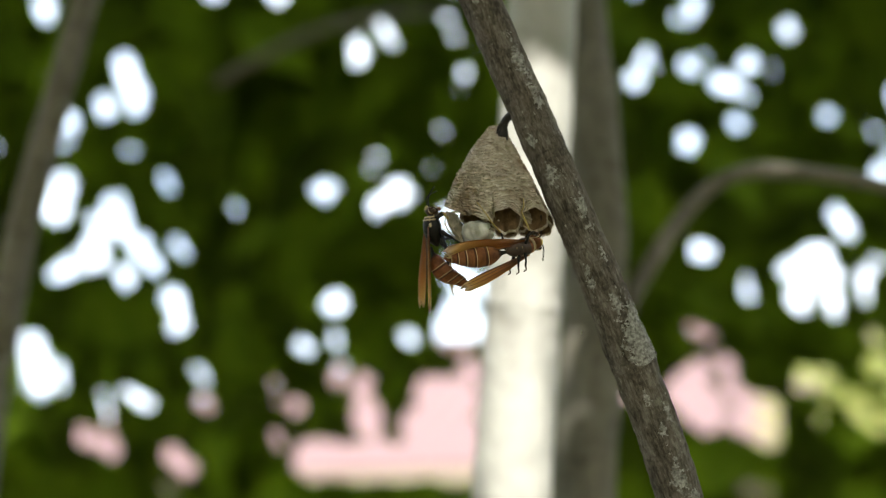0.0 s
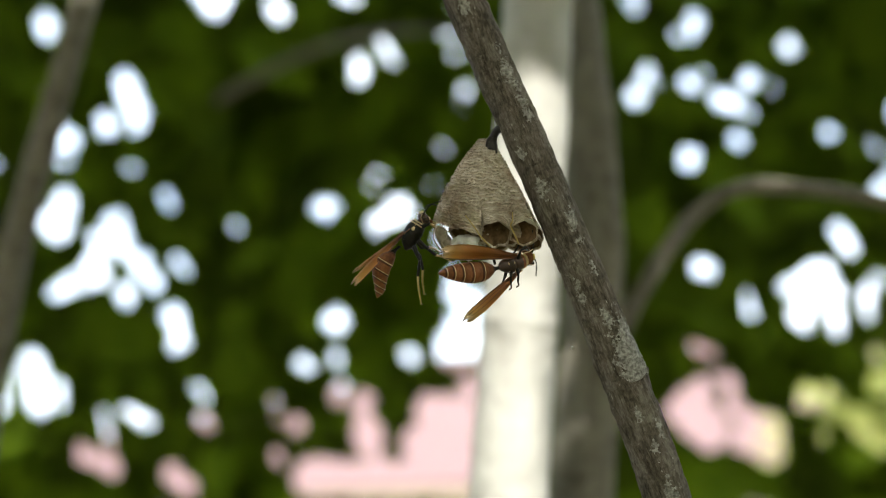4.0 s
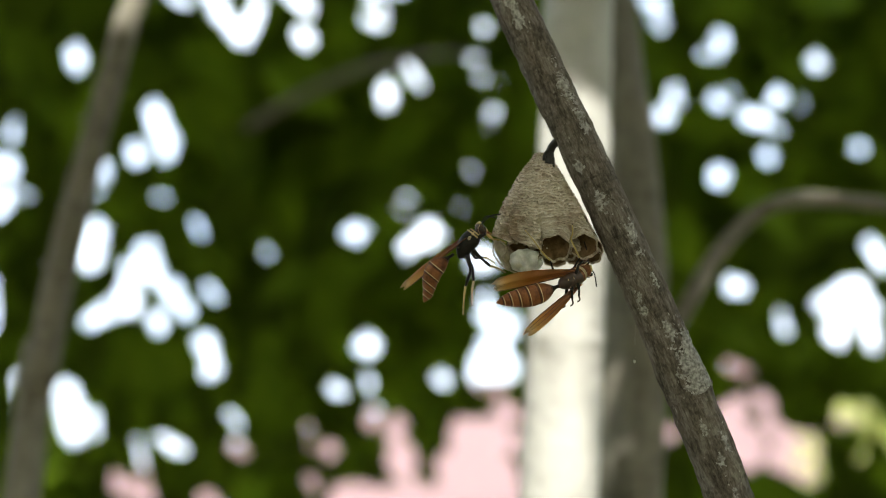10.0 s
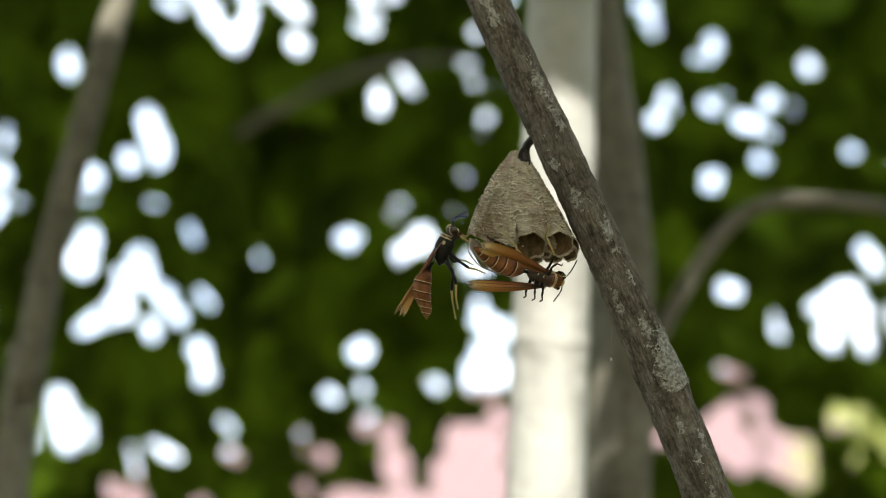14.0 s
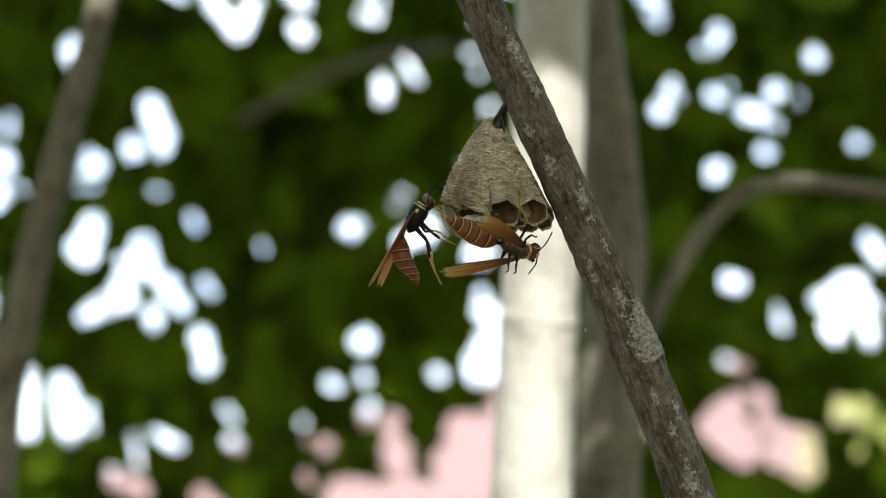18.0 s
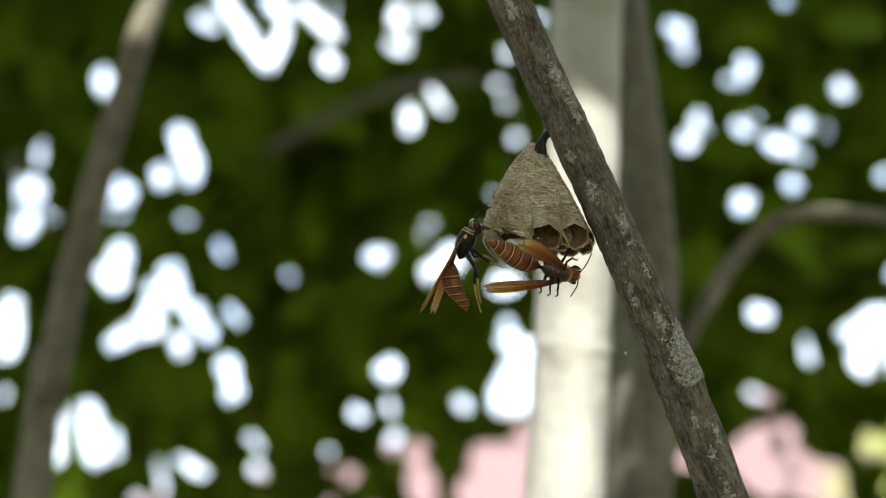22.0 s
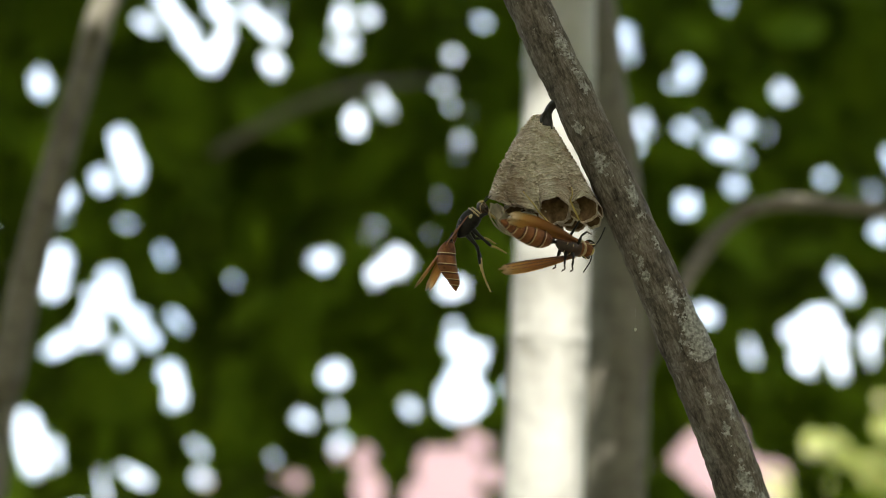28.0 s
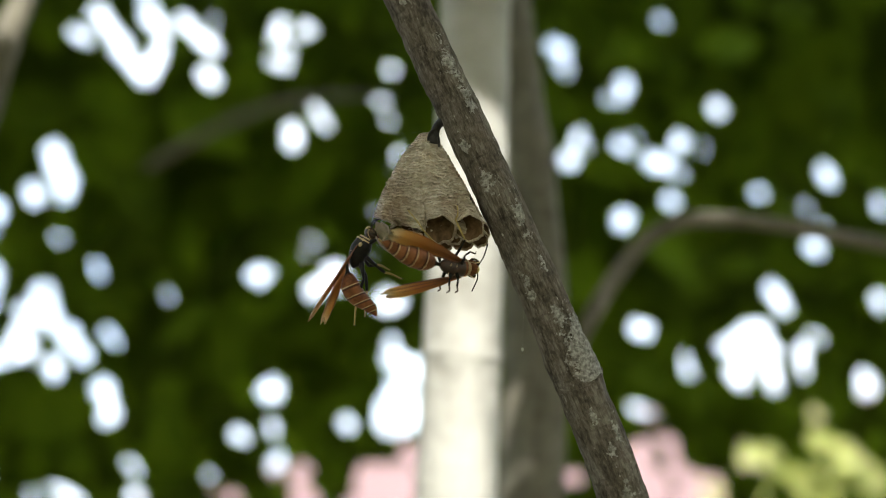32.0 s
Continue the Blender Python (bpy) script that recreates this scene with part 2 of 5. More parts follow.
LEAF = material("dark_green_leaf", [(0.066, 0.112, 0.006), (0.130, 0.200, 0.010)], 25, 0.7, 0.15, island=1.3, spec=0.1, translucent=0.45)
LEAF_LIGHT = material("yellow_green_leaf", [(0.22, 0.28, 0.05), (0.55, 0.55, 0.22)], 25, 0.5, 0.15, island=0.9, spec=0.3, translucent=0.4)
GROUND = material("garden_soil", [(0.10, 0.075, 0.05), (0.16, 0.13, 0.08), (0.07, 0.10, 0.03)], 1.5, 0.95, 0.6, 20)
ROOF = material("faded_red_metal_roof", [(0.155, 0.098, 0.101), (0.175, 0.113, 0.116)], 1.2, 0.85, 0.1, 14, spec=0.15)
CREAM = material("cream_paint", [(0.16, 0.14, 0.095), (0.20, 0.175, 0.12)], 3, 0.7, 0.1, 40)
BLACK = material("black_chitin", [(0.003, 0.0025, 0.0025), (0.010, 0.008, 0.007)], 500, 0.42, 0.4, 2500, spec=0.25)
RUST = material("rust_brown_chitin", [(0.072, 0.022, 0.007), (0.17, 0.060, 0.020), (0.26, 0.105, 0.040)], 420, 0.52, 0.4, 2500, spec=0.25)
CHESTNUT = material("chestnut_chitin", [(0.040, 0.013, 0.006), (0.105, 0.036, 0.014)], 420, 0.5, 0.4, 2500, spec=0.25)
DARK_RUST = material("dark_brown_chitin", [(0.018, 0.009, 0.006), (0.055, 0.022, 0.011)], 300, 0.4, 0.2, 2500, spec=0.5)
YELLOW = material("pale_yellow_chitin", [(0.34, 0.24, 0.07), (0.50, 0.38, 0.15)], 400, 0.45, 0.1, spec=0.4)
BAND = material("cream_band_chitin", [(0.38, 0.27, 0.15), (0.55, 0.43, 0.27)], 500, 0.45, 0.1, spec=0.4)
EYE_BROWN = material("dark_brown_eye", [(0.02, 0.010, 0.007), (0.045, 0.02, 0.012)], 600, 0.25, 0.1, 4000, coat=0.4)
def wing_material():
    """Smoky brown membrane at the root, clearing to amber and a pale tip along the blade."""
    m = material("amber_wing_membrane", [(0.74, 0.70, 0.66), (1.0, 1.0, 1.0)], 260, 0.32, 0.4, 900, stretch=(0.2, 1, 1), spec=0.4, translucent=0.55)
    nt = m.node_tree
    N, L = nt.nodes, nt.links
    b = N["Principled BSDF"]
    tone = b.inputs["Base Color"].links[0].from_socket
    tc, sep, mr, ramp, mix = N.new("ShaderNodeTexCoord"), N.new("ShaderNodeSeparateXYZ"), N.new("ShaderNodeMapRange"), N.new("ShaderNodeValToRGB"), N.new("ShaderNodeMix")
    L.new(tc.outputs["Object"], sep.inputs[0])
    mr.inputs["From Min"].default_value, mr.inputs["From Max"].default_value = 0.0, -0.0165
    L.new(sep.outputs["X"], mr.inputs["Value"])
    L.new(mr.outputs["Result"], ramp.inputs["Fac"])
    el = ramp.color_ramp.elements
    el[0].position, el[0].color = 0.05, (0.22, 0.072, 0.02, 1)
    el[1].position, el[1].color = 1.0, (0.85, 0.72, 0.48, 1)
    k = el.new(0.6)
    k.color = (0.56, 0.25, 0.070, 1)
    k = el.new(0.85)
    k.color = (0.74, 0.46, 0.16, 1)
    mix.data_type, mix.blend_type = "RGBA", "MULTIPLY"
    mix.inputs["Factor"].default_value = 1.0
    L.new(ramp.outputs["Color"], mix.inputs["A"])
    L.new(tone, mix.inputs["B"])
    L.new(mix.outputs["Result"], b.inputs["Base Color"])
    for n in N:
        if n.type == "BSDF_TRANSLUCENT":
            L.new(mix.outputs["Result"], n.inputs["Color"])
    return m


WING = wing_material()
WING_EDGE = material("pale_wing_edge", [(0.40, 0.26, 0.12), (0.58, 0.42, 0.22)], 300, 0.4, 0.2, translucent=0.5)
VEIN = material("wing_vein", [(0.07, 0.022, 0.008), (0.13, 0.045, 0.015)], 400, 0.4, 0.1)


# ---- building blocks ----
def mesh_from(verts, faces, mat, name, smooth=True, uvs=None):
    me = bpy.data.meshes.new(name)
    me.from_pydata([tuple(v) for v in verts], [], faces)
    me.materials.append(mat)
    me.polygons.foreach_set("use_smooth", [smooth] * len(me.polygons))
    if uvs:
        lay = me.uv_layers.new(name="UVMap")
        for lp in me.loops:
            lay.data[lp.index].uv = uvs[lp.vertex_index]
    me.update()
    return me


def part(name, verts, faces, mat, parent, label="", smooth=True, uvs=None, m=None):
    ob = new(name, mesh_from(verts, faces, mat, name, smooth, uvs))
    ob.parent = parent
    if m is not None:
        ob.matrix_basis = m
    if label:
        tagged(ob, label)
    return ob


def bezier(p, n):
    """n + 1 points on the smooth curve through the points p (Catmull-Rom)."""
    p = [Vector(q) for q in p]
    q = [p[0] * 2 - p[1]] + p + [p[-1] * 2 - p[-2]]
    out = []
    for i in range(n + 1):
        s = i / n * (len(p) - 1)
        k = min(int(s), len(p) - 2)
        t = s - k
        a, b, c, d = q[k:k + 4]
        out.append(0.5 * ((2 * b) + (c - a) * t + (2 * a - 5 * b + 4 * c - d) * t * t + (3 * b - a - 3 * c + d) * t ** 3))
    return out


def tube(points, radii, sides=10, rough=0.0, grain=60.0, cap=True, oval=(1, 1), seed=0.0, up=None):
    """Verts, faces and uvs of a tube along points. rough: share of the radius by which its skin is uneven."""
    pts = [Vector(p) for p in points]
    n = len(pts)
    if isinstance(radii, (int, float)):
        radii = [radii] * n
    verts, faces, uvs = [], [], []
    side = None
    for i, p in enumerate(pts):
        d = (pts[min(i + 1, n - 1)] - pts[max(i - 1, 0)]).normalized()
        if side is None:
            ref = Vector(up) if up else (Vector((0, 1, 0)) if abs(d.y) < 0.8 else Vector((1, 0, 0)))
            side = ref
        side = (side - d * side.dot(d)).normalized()
        other = d.cross(side)
        for k in range(sides):
            a = 2 * math.pi * k / sides
            r = radii[i]
            v = side * math.cos(a) * oval[0] + other * math.sin(a) * oval[1]
            if rough:
                q = (p + v * r) * grain + Vector((seed, seed, seed))
                r *= 1 + rough * noise.noise(q) + rough * 0.5 * noise.noise(q * 2.7)
            verts.append(p + v * r)
            uvs.append((k / sides, i / (n - 1)))
    for i in range(n - 1):
        for k in range(sides):
            a, b = i * sides + k, i * sides + (k + 1) % sides
            faces.append((a, b, b + sides, a + sides))
    if cap:
        for ring, at in ((0, 0), (n - 1, 1)):
            verts.append(pts[ring])
            uvs.append((0.5, at))
            c = len(verts) - 1
            for k in range(sides):
                a, b = ring * sides + k, ring * sides + (k + 1) % sides
                faces.append((c, b, a) if ring == 0 else (c, a, b))
    return verts, faces, uvs


def ball(center, size, rings=10, sides=14, rough=0.0, grain=900.0, shape=None):
    """Verts and faces of an ellipsoid; shape(u) scales the ring at u, -1 to 1 along x."""
    verts, faces = [], []
    c = Vector(center)
    for i in range(rings + 1):
        th = math.pi * i / rings
        u, w = -math.cos(th), math.sin(th)
        if shape:
            w *= shape(u)
        for k in range(sides):
            a = 2 * math.pi * k / sides
            v = Vector((u * size[0], w * math.cos(a) * size[1], w * math.sin(a) * size[2]))
            if rough:
                v *= 1 + rough * noise.noise((c + v) * grain)
            verts.append(c + v)
    for i in range(rings):
        for k in range(sides):
            a, b = i * sides + k, i * sides + (k + 1) % sides
            faces.append((a, b, b + sides, a + sides))
    return verts, faces


LEAF_STATIONS = ((0.0, 0.02), (0.14, 0.30), (0.36, 0.5), (0.62, 0.42), (0.84, 0.2), (1.0, 0.0))


def leaf(center, along, normal, length, width, curl=0.12):
    """Verts and faces of one leaf: a folded, drooping blade with a midrib."""
    along = Vector(along).normalized()
    normal = (Vector(normal) - along * Vector(normal).dot(along)).normalized()
    across = along.cross(normal)
    verts, faces = [], []
    for s, w in LEAF_STATIONS:
        mid = Vector(center) + along * (s - 0.5) * length - normal * curl * length * (s - 0.4) ** 2
        lift = normal * w * width * 0.25
        verts += [mid - across * w * width + lift, mid, mid + across * w * width + lift]
    for i in range(len(LEAF_STATIONS) - 1):
        a = i * 3
        faces += [(a, a + 1, a + 4, a + 3), (a + 1, a + 2, a + 5, a + 4)]
    return verts, faces


def thing(name, label, category, group="", m=None):
    ob = new(name)
    ob.empty_display_size = 0.02
    ob.matrix_world = BASE if m is None else m
    return tagged(ob, label, category, group)


def mm(*rows):
    return [Vector(r) * 0.001 for r in rows]


# ---- setting ----
def ground():
    n, rows, verts, faces = 60, [], [], []
    for i in range(n + 1):
        for j in range(n + 1):
            u, v = (i / n * 2 - 1), (j / n * 2 - 1)
            x, y = math.copysign(abs(u) ** 3, u) * 2000, math.copysign(abs(v) ** 3, v) * 2000
            z = 0.05 * noise.noise(Vector((x * 0.4, y * 0.4, 0))) - 0.05
            verts.append((x, y, z))
    for i in range(n):
        for j in range(n):
            a = i * (n + 1) + j
            faces.append((a, a + n + 1, a + n + 2, a + 1))
    ob = new("ground", mesh_from(verts, faces, GROUND, "ground"))
    tagged(ob, "brown garden soil with patches of green", "ground", kind="structure")


def box(lo, hi):
    (a, b, c), (d, e, f) = lo, hi
    v = [(a, b, c), (d, b, c), (d, e, c), (a, e, c), (a, b, f), (d, b, f), (d, e, f), (a, e, f)]
    return v, [(0, 3, 2, 1), (4, 5, 6, 7), (0, 1, 5, 4), (1, 2, 6, 5), (2, 3, 7, 6), (3, 0, 4, 7)]


EAVE_Y, EAVE_Z, RIDGE_Y, RIDGE_Z = 8.0, 2.54, 11.6, 4.25


def house():
    h = thing("house", "single-storey cream house with faded red metal roof", "house", m=pose(0.4, 10.0, 0, 0, 0, -14) @ pose(-0.4, -10.0, 0))
    x0, x1, xr = -4.6, 9.0, -0.5
    part("wall", *box((x0 + 0.5, EAVE_Y + 0.45, -0.1), (x1 - 0.5, 2 * RIDGE_Y - EAVE_Y - 0.45, 2.5)), CREAM, h, smooth=False)
    part("fascia", *box((x0, EAVE_Y - 0.03, EAVE_Z - 0.16), (x1, EAVE_Y + 0.02, EAVE_Z + 0.02)), CREAM, h, "cream painted fascia board", smooth=False)
    gut = tube([(x0, EAVE_Y - 0.09, EAVE_Z - 0.05), (x1, EAVE_Y - 0.09, EAVE_Z - 0.05)], 0.055, 12)
    part("gutter", gut[0], gut[1], CREAM, h, "cream gutter along the eave")
    for far in (False, True):
        verts, faces = [], []
        n = int((x1 - x0) / 0.0475)
        for i in range(n + 1):
            x = x0 + (x1 - x0) * i / n
            lift = 0.022 if i % 4 == 0 else 0.0
            k = min(1.0, (x - x0) / (xr - x0))
            for y, z in ((EAVE_Y - 0.12, EAVE_Z), (EAVE_Y - 0.12 + k * (RIDGE_Y - EAVE_Y + 0.12), EAVE_Z + k * (RIDGE_Z - EAVE_Z))):
                yy = 2 * RIDGE_Y - y if far else y
                verts += [(x, yy, z + lift + 0.03), (x, yy, z + lift)]
        for i in range(n):
            a = i * 4
            faces += [(a, a + 4, a + 6, a + 2), (a + 1, a + 3, a + 7, a + 5), (a, a + 1, a + 5, a + 4), (a + 2, a + 6, a + 7, a + 3)]
        part("roof_slope", verts, faces, ROOF, h, "faded red ribbed metal sheet", smooth=False)
    tri = [(x0, EAVE_Y - 0.12, EAVE_Z), (x0, 2 * RIDGE_Y - EAVE_Y + 0.12, EAVE_Z), (xr, RIDGE_Y, RIDGE_Z)]
    part("roof_hip", [(x, y, z + 0.02) for x, y, z in tri] + [(x, y, z - 0.02) for x, y, z in tri], [(0, 2, 1), (3, 4, 5), (0, 1, 4, 3), (1, 2, 5, 4), (2, 0, 3, 5)], ROOF, h, smooth=False)
    cap = tube([(xr, RIDGE_Y, RIDGE_Z + 0.02), (x1, RIDGE_Y, RIDGE_Z + 0.02)], 0.09, 10)
    part("ridge_cap", cap[0], cap[1], ROOF, h)


ground()
house()

# ---- stems and trunks ----
def in_base(p):
    return BASE @ Vector(p)


def to_ground(points, spread=0.15):
    """A line that goes on down from the first of points until it stands on the ground."""
    first, second = in_base(points[0]), in_base(points[1])
    d = (first - second).normalized()
    foot = Vector((first.x + d.x * spread, first.y + d.y * spread, -0.06))
    knee = first.lerp(foot, 0.35) + Vector((d.x, d.y, 0)) * 0.04
    inv = BASE.inverted()
    return [inv @ foot, inv @ knee] + [Vector(p) for p in points]


def trunk_thing(name, label, category, points, radii, mat, steps=90, rough=0.05, grain=28, sides=28, rings=(), seed=0.0, part_name="trunk"):
    t = thing(name, label, category)
    line = bezier(points, steps)
    rad = [float(np.interp(i / steps * (len(points) - 1), range(len(points)), radii)) for i in range(steps + 1)]
    for z, amount in rings:
        for i, p in enumerate(line):
            rad[i] *= 1 + amount * math.exp(-((p.z - z) / 0.004) ** 2)
    v, f, u = tube(line, rad, sides, rough, grain, seed=seed)
    part(part_name, v, f, mat, t)
    return t


lit_trunk = trunk_thing("sapling", "smooth pale sapling trunk with faint rings, partly sunlit", "tree",
            to_ground([(0.0115, 0.42, -0.285), (0.0240, 0.42, -0.0876), (0.0295, 0.42, 0.0), (0.035, 0.42, 0.0876), (0.047, 0.43, 0.35), (0.06, 0.45, 1.1)]),
            [0.022, 0.018, 0.0150, 0.0139, 0.0130, 0.0122, 0.0115, 0.008], PALE_BARK, 220, 0.035, 60, rings=((-0.0195, 0.03), (0.075, 0.02), (-0.135, 0.03)), seed=1.7)
for z, x, r in ((-0.0195, 0.0283, 0.01345), (0.075, 0.0342, 0.0127), (-0.135, 0.0208, 0.0145)):
    v, f, u = tube([(x + r * math.cos(a), 0.42 + r * math.sin(a), z + 0.0012 * math.sin(2 * a)) for a in [2 * math.pi * i / 40 for i in range(41)]], 0.0005, 8, 0.3, 200)
    part("bark_ring", v, f, PALE_BARK, lit_trunk, "raised leaf-scar ring")
shade_trunk = trunk_thing("sapling", "grey brown sapling trunk in shade, bowed", "tree",
            to_ground([(0.049, 0.485, -0.285), (0.0570, 0.485, -0.1000), (0.0622, 0.485, 0.0), (0.0597, 0.485, 0.06), (0.0560, 0.485, 0.1), (0.03, 0.50, 0.40), (0.02, 0.52, 1.1)]),
            [0.022, 0.0165, 0.0140, 0.0133, 0.0125, 0.0112, 0.0098, 0.0085, 0.006], GREY_BARK, 220, 0.06, 45, seed=4.1)
v, f, u = tube(bezier([(0.070, 0.485, -0.035), (0.082, 0.485, -0.010), (0.102, 0.49, 0.018), (0.122, 0.49, 0.031), (0.150, 0.49, 0.031), (0.190, 0.49, 0.024), (0.30, 0.50, 0.0)], 50),
               [0.0038 - 0.00002 * i for i in range(51)], 14, 0.1, 60)
part("limb", v, f, GREY_BARK, shade_trunk, "grey side limb arching outward")
left_stem = trunk_thing("sapling", "thin grey brown sapling stem, leaning", "tree",
            to_ground([(-0.184, 0.48, -0.075), (-0.1769, 0.48, -0.0316), (-0.1630, 0.48, 0.032), (-0.1435, 0.48, 0.1001), (-0.120, 0.49, 0.21), (-0.05, 0.52, 0.7)]),
            [0.010, 0.0085, 0.0072, 0.0067, 0.0060, 0.0054, 0.0050, 0.003], GREY_BARK, 160, 0.1, 60, 18, seed=7.7)

for x, z, r in ((-0.1690, 0.012, 0.0072), (-0.1535, 0.070, 0.0069)):
    v, f, u = tube([(x + r * math.cos(a), 0.48 + r * math.sin(a), z + 0.0010 * math.sin(a)) for a in [2 * math.pi * i / 32 for i in range(33)]], 0.0006, 8, 0.3, 200)
    part("bark_ring", v, f, GREY_BARK, left_stem, "low leaf-scar ring")

# the stem that carries the nest
TWIG_POINTS = mm((-20, 246, 118), (7.9, 245, 50.7), (17.7, 243, 27.7), (27.4, 242, 4.7), (38.4, 242, -22.9), (47.9, 242, -50.5), (58, 243, -95), (66, 246, -170))
TWIG_LINE = bezier(TWIG_POINTS, 260)
TWIG_RAD = [0.001 * float(np.interp(i / 260 * 7, range(8), (3.6, 4.15, 4.15, 4.15, 4.55, 4.75, 5.0, 5.6))) for i in range(261)]


def nest_stem():
    t = thing("leaning_stem", "leaning grey brown stem with pale lichen patches, carrying the nest", "branch")
    foot = to_ground([TWIG_LINE[-1], TWIG_LINE[-2]], 0.1)
    low = bezier([TWIG_LINE[-1], foot[1], foot[0]], 40)
    line = TWIG_LINE + low[1:]
    rad = TWIG_RAD + [0.0056 + 0.00012 * i for i in range(1, 41)]
    top = bezier([TWIG_LINE[0] + Vector((-0.14, 0.02, 0.5)), TWIG_LINE[0] + Vector((-0.05, 0.005, 0.15)), TWIG_LINE[0]], 40)
    line = top[:-1] + line
    rad = [0.0015 + 0.00005 * i for i in range(40)] + rad
    for i, p in enumerate(line):                      # swelling above the old scar, and the step below it
        up = p.z - (-0.0234)
        rad[i] *= 1 + (0.055 * math.exp(-(up / 0.0065) ** 2) if up > 0 else 0.055 * math.exp(-(up / 0.0009) ** 2))
    v, f, u = tube(line, rad, 56, 0.06, 330, seed=2.2)
    part("stem", v, f, BARK, t)
    first = len(top) - 1

    def skin(at, turn, lift):
        """A point on the bark, at a place along the stem and a turn from the front."""
        j = min(max(int(at), 1), 258)
        p = line[first + j].lerp(line[first + j + 1], at - j)
        r = rad[first + j] + (rad[first + j + 1] - rad[first + j]) * (at - j)
        d = (line[first + j + 1] - line[first + j]).normalized()
        front = (Vector((0, -1, 0)) + d * d.y).normalized()
        out = front * math.cos(turn) + front.cross(d) * math.sin(turn)
        q = (p + out * r) * 330 + Vector((2.2, 2.2, 2.2))
        return p + out * (r * (1 + 0.06 * noise.noise(q) + 0.03 * noise.noise(q * 2.7)) + lift)

    def film(at, turn, length, width, seed, low=9e9, bare=0.36):
        """A thin film of lichen with a ragged, broken edge."""
        na, nw = int(length * 2 / 0.22), int(width * 2 / 0.035)
        verts, faces, keep = [], [], {}
        for a in range(na + 1):
            for w in range(nw + 1):
                x, y = 2 * a / na - 1, 2 * w / nw - 1
                i_, ang = at + x * length, turn + y * width
                q = Vector((i_ * 0.28, ang * 1.6, seed))
                cover = 1 - math.hypot(x, y) + 0.45 * noise.noise(q) + 0.50 * noise.noise(q * 2.6) + 0.60 * noise.noise(q * 6.1)
                if cover > bare and i_ < low + 0.8 * math.sin(ang * 2 + 0.4):
                    keep[a, w] = len(verts)
                    verts.append(skin(i_, ang, 0.00003 + 0.00009 * min(1, (cover - 0.25) * 2) + 0.00004 * noise.noise(q * 9)))
        for a, w in keep:
            ring = [(a, w), (a + 1, w), (a + 1, w + 1), (a, w + 1)]
            if all(k in keep for k in ring):
                faces.append(tuple(keep[k] for k in ring))
        used = sorted({k for fc in faces for k in fc})
        back = {k: n for n, k in enumerate(used)}
        if faces:
            part("lichen_patch", [verts[k] for k in used], [tuple(back[k] for k in fc) for fc in faces], LICHEN, t, "thin pale grey lichen film")

    for spec in ((34, -0.2, 8, 0.6, 1.0), (56, 0.45, 12, 0.45, 1.6), (69, 0.5, 9, 0.4, 2.0), (95, -0.35, 8, 0.45, 3.0), (107, 0.45, 8, 0.45, 11.0), (120, 0.5, 3, 0.25, 4.0),
                 (133, 0.15, 4, 0.3, 5.0), (124, -0.5, 5, 0.3, 6.0), (138, 0.0, 3, 0.25, 6.6), (164, 0.6, 5, 0.3, 13.0), (158, -0.1, 3, 0.25, 13.5), (168, 0.1, 4, 0.3, 14.0), (180, 0.1, 6, 0.5, 9.0),
                 (187, 0.5, 8, 0.5, 9.6), (194, 0.2, 8, 0.55, 10.0), (203, -0.2, 7, 0.4, 12.0), (20, 0.5, 8, 0.4, 15.0), (82, -0.6, 5, 0.3, 16.0)):
        film(*spec)
    film(141, 0.8, 11, 1.1, 7.0, 149.0, 0.22)
    film(145, 0.7, 8, 1.2, 8.0, 149.0, 0.20)
    # raised lip of the scar under the largest patch
    p, q = TWIG_LINE[149], TWIG_LINE[150]
    d = (q - p).normalized()
    side = (Vector((0, -1, 0)) - d * Vector((0, -1, 0)).dot(d)).normalized()
    other = side.cross(d)
    arc = [-1.0 + 3.0 * i / 40 for i in range(41)]
    line = [p + (side * math.cos(a) + other * math.sin(a)) * TWIG_RAD[149] * 1.055 + d * 0.0011 * math.cos(1.5 * a) for a in arc]
    v, f, u = tube(line, [0.00012 + 0.00034 * math.exp(-((a - 1.45) / 0.5) ** 2) for a in arc], 8, 0.35, 900)
    part("scar_lip", v, f, BARK, t, "dark raised lip of a scar")
    # flake of bark at the scar
    p = TWIG_LINE[148]
    v, f = leaf(p + Vector((0.0048, -0.0005, -0.0008)), (0.35, 0, -0.9), (0.9, -0.3, 0.3), 0.004, 0.0016)
    part("bark_flake", v, f, BARK, t, "curled flake of bark at a scar")
    return t


nest_stem()

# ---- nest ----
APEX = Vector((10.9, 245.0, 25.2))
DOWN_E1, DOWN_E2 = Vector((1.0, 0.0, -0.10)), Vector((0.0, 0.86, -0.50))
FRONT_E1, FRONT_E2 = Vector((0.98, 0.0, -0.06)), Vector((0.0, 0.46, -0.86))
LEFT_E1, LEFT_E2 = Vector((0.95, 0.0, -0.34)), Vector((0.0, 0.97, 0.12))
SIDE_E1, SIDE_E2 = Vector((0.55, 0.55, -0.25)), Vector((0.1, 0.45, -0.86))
CELL_SIDES, CELL_RINGS = 48, 180


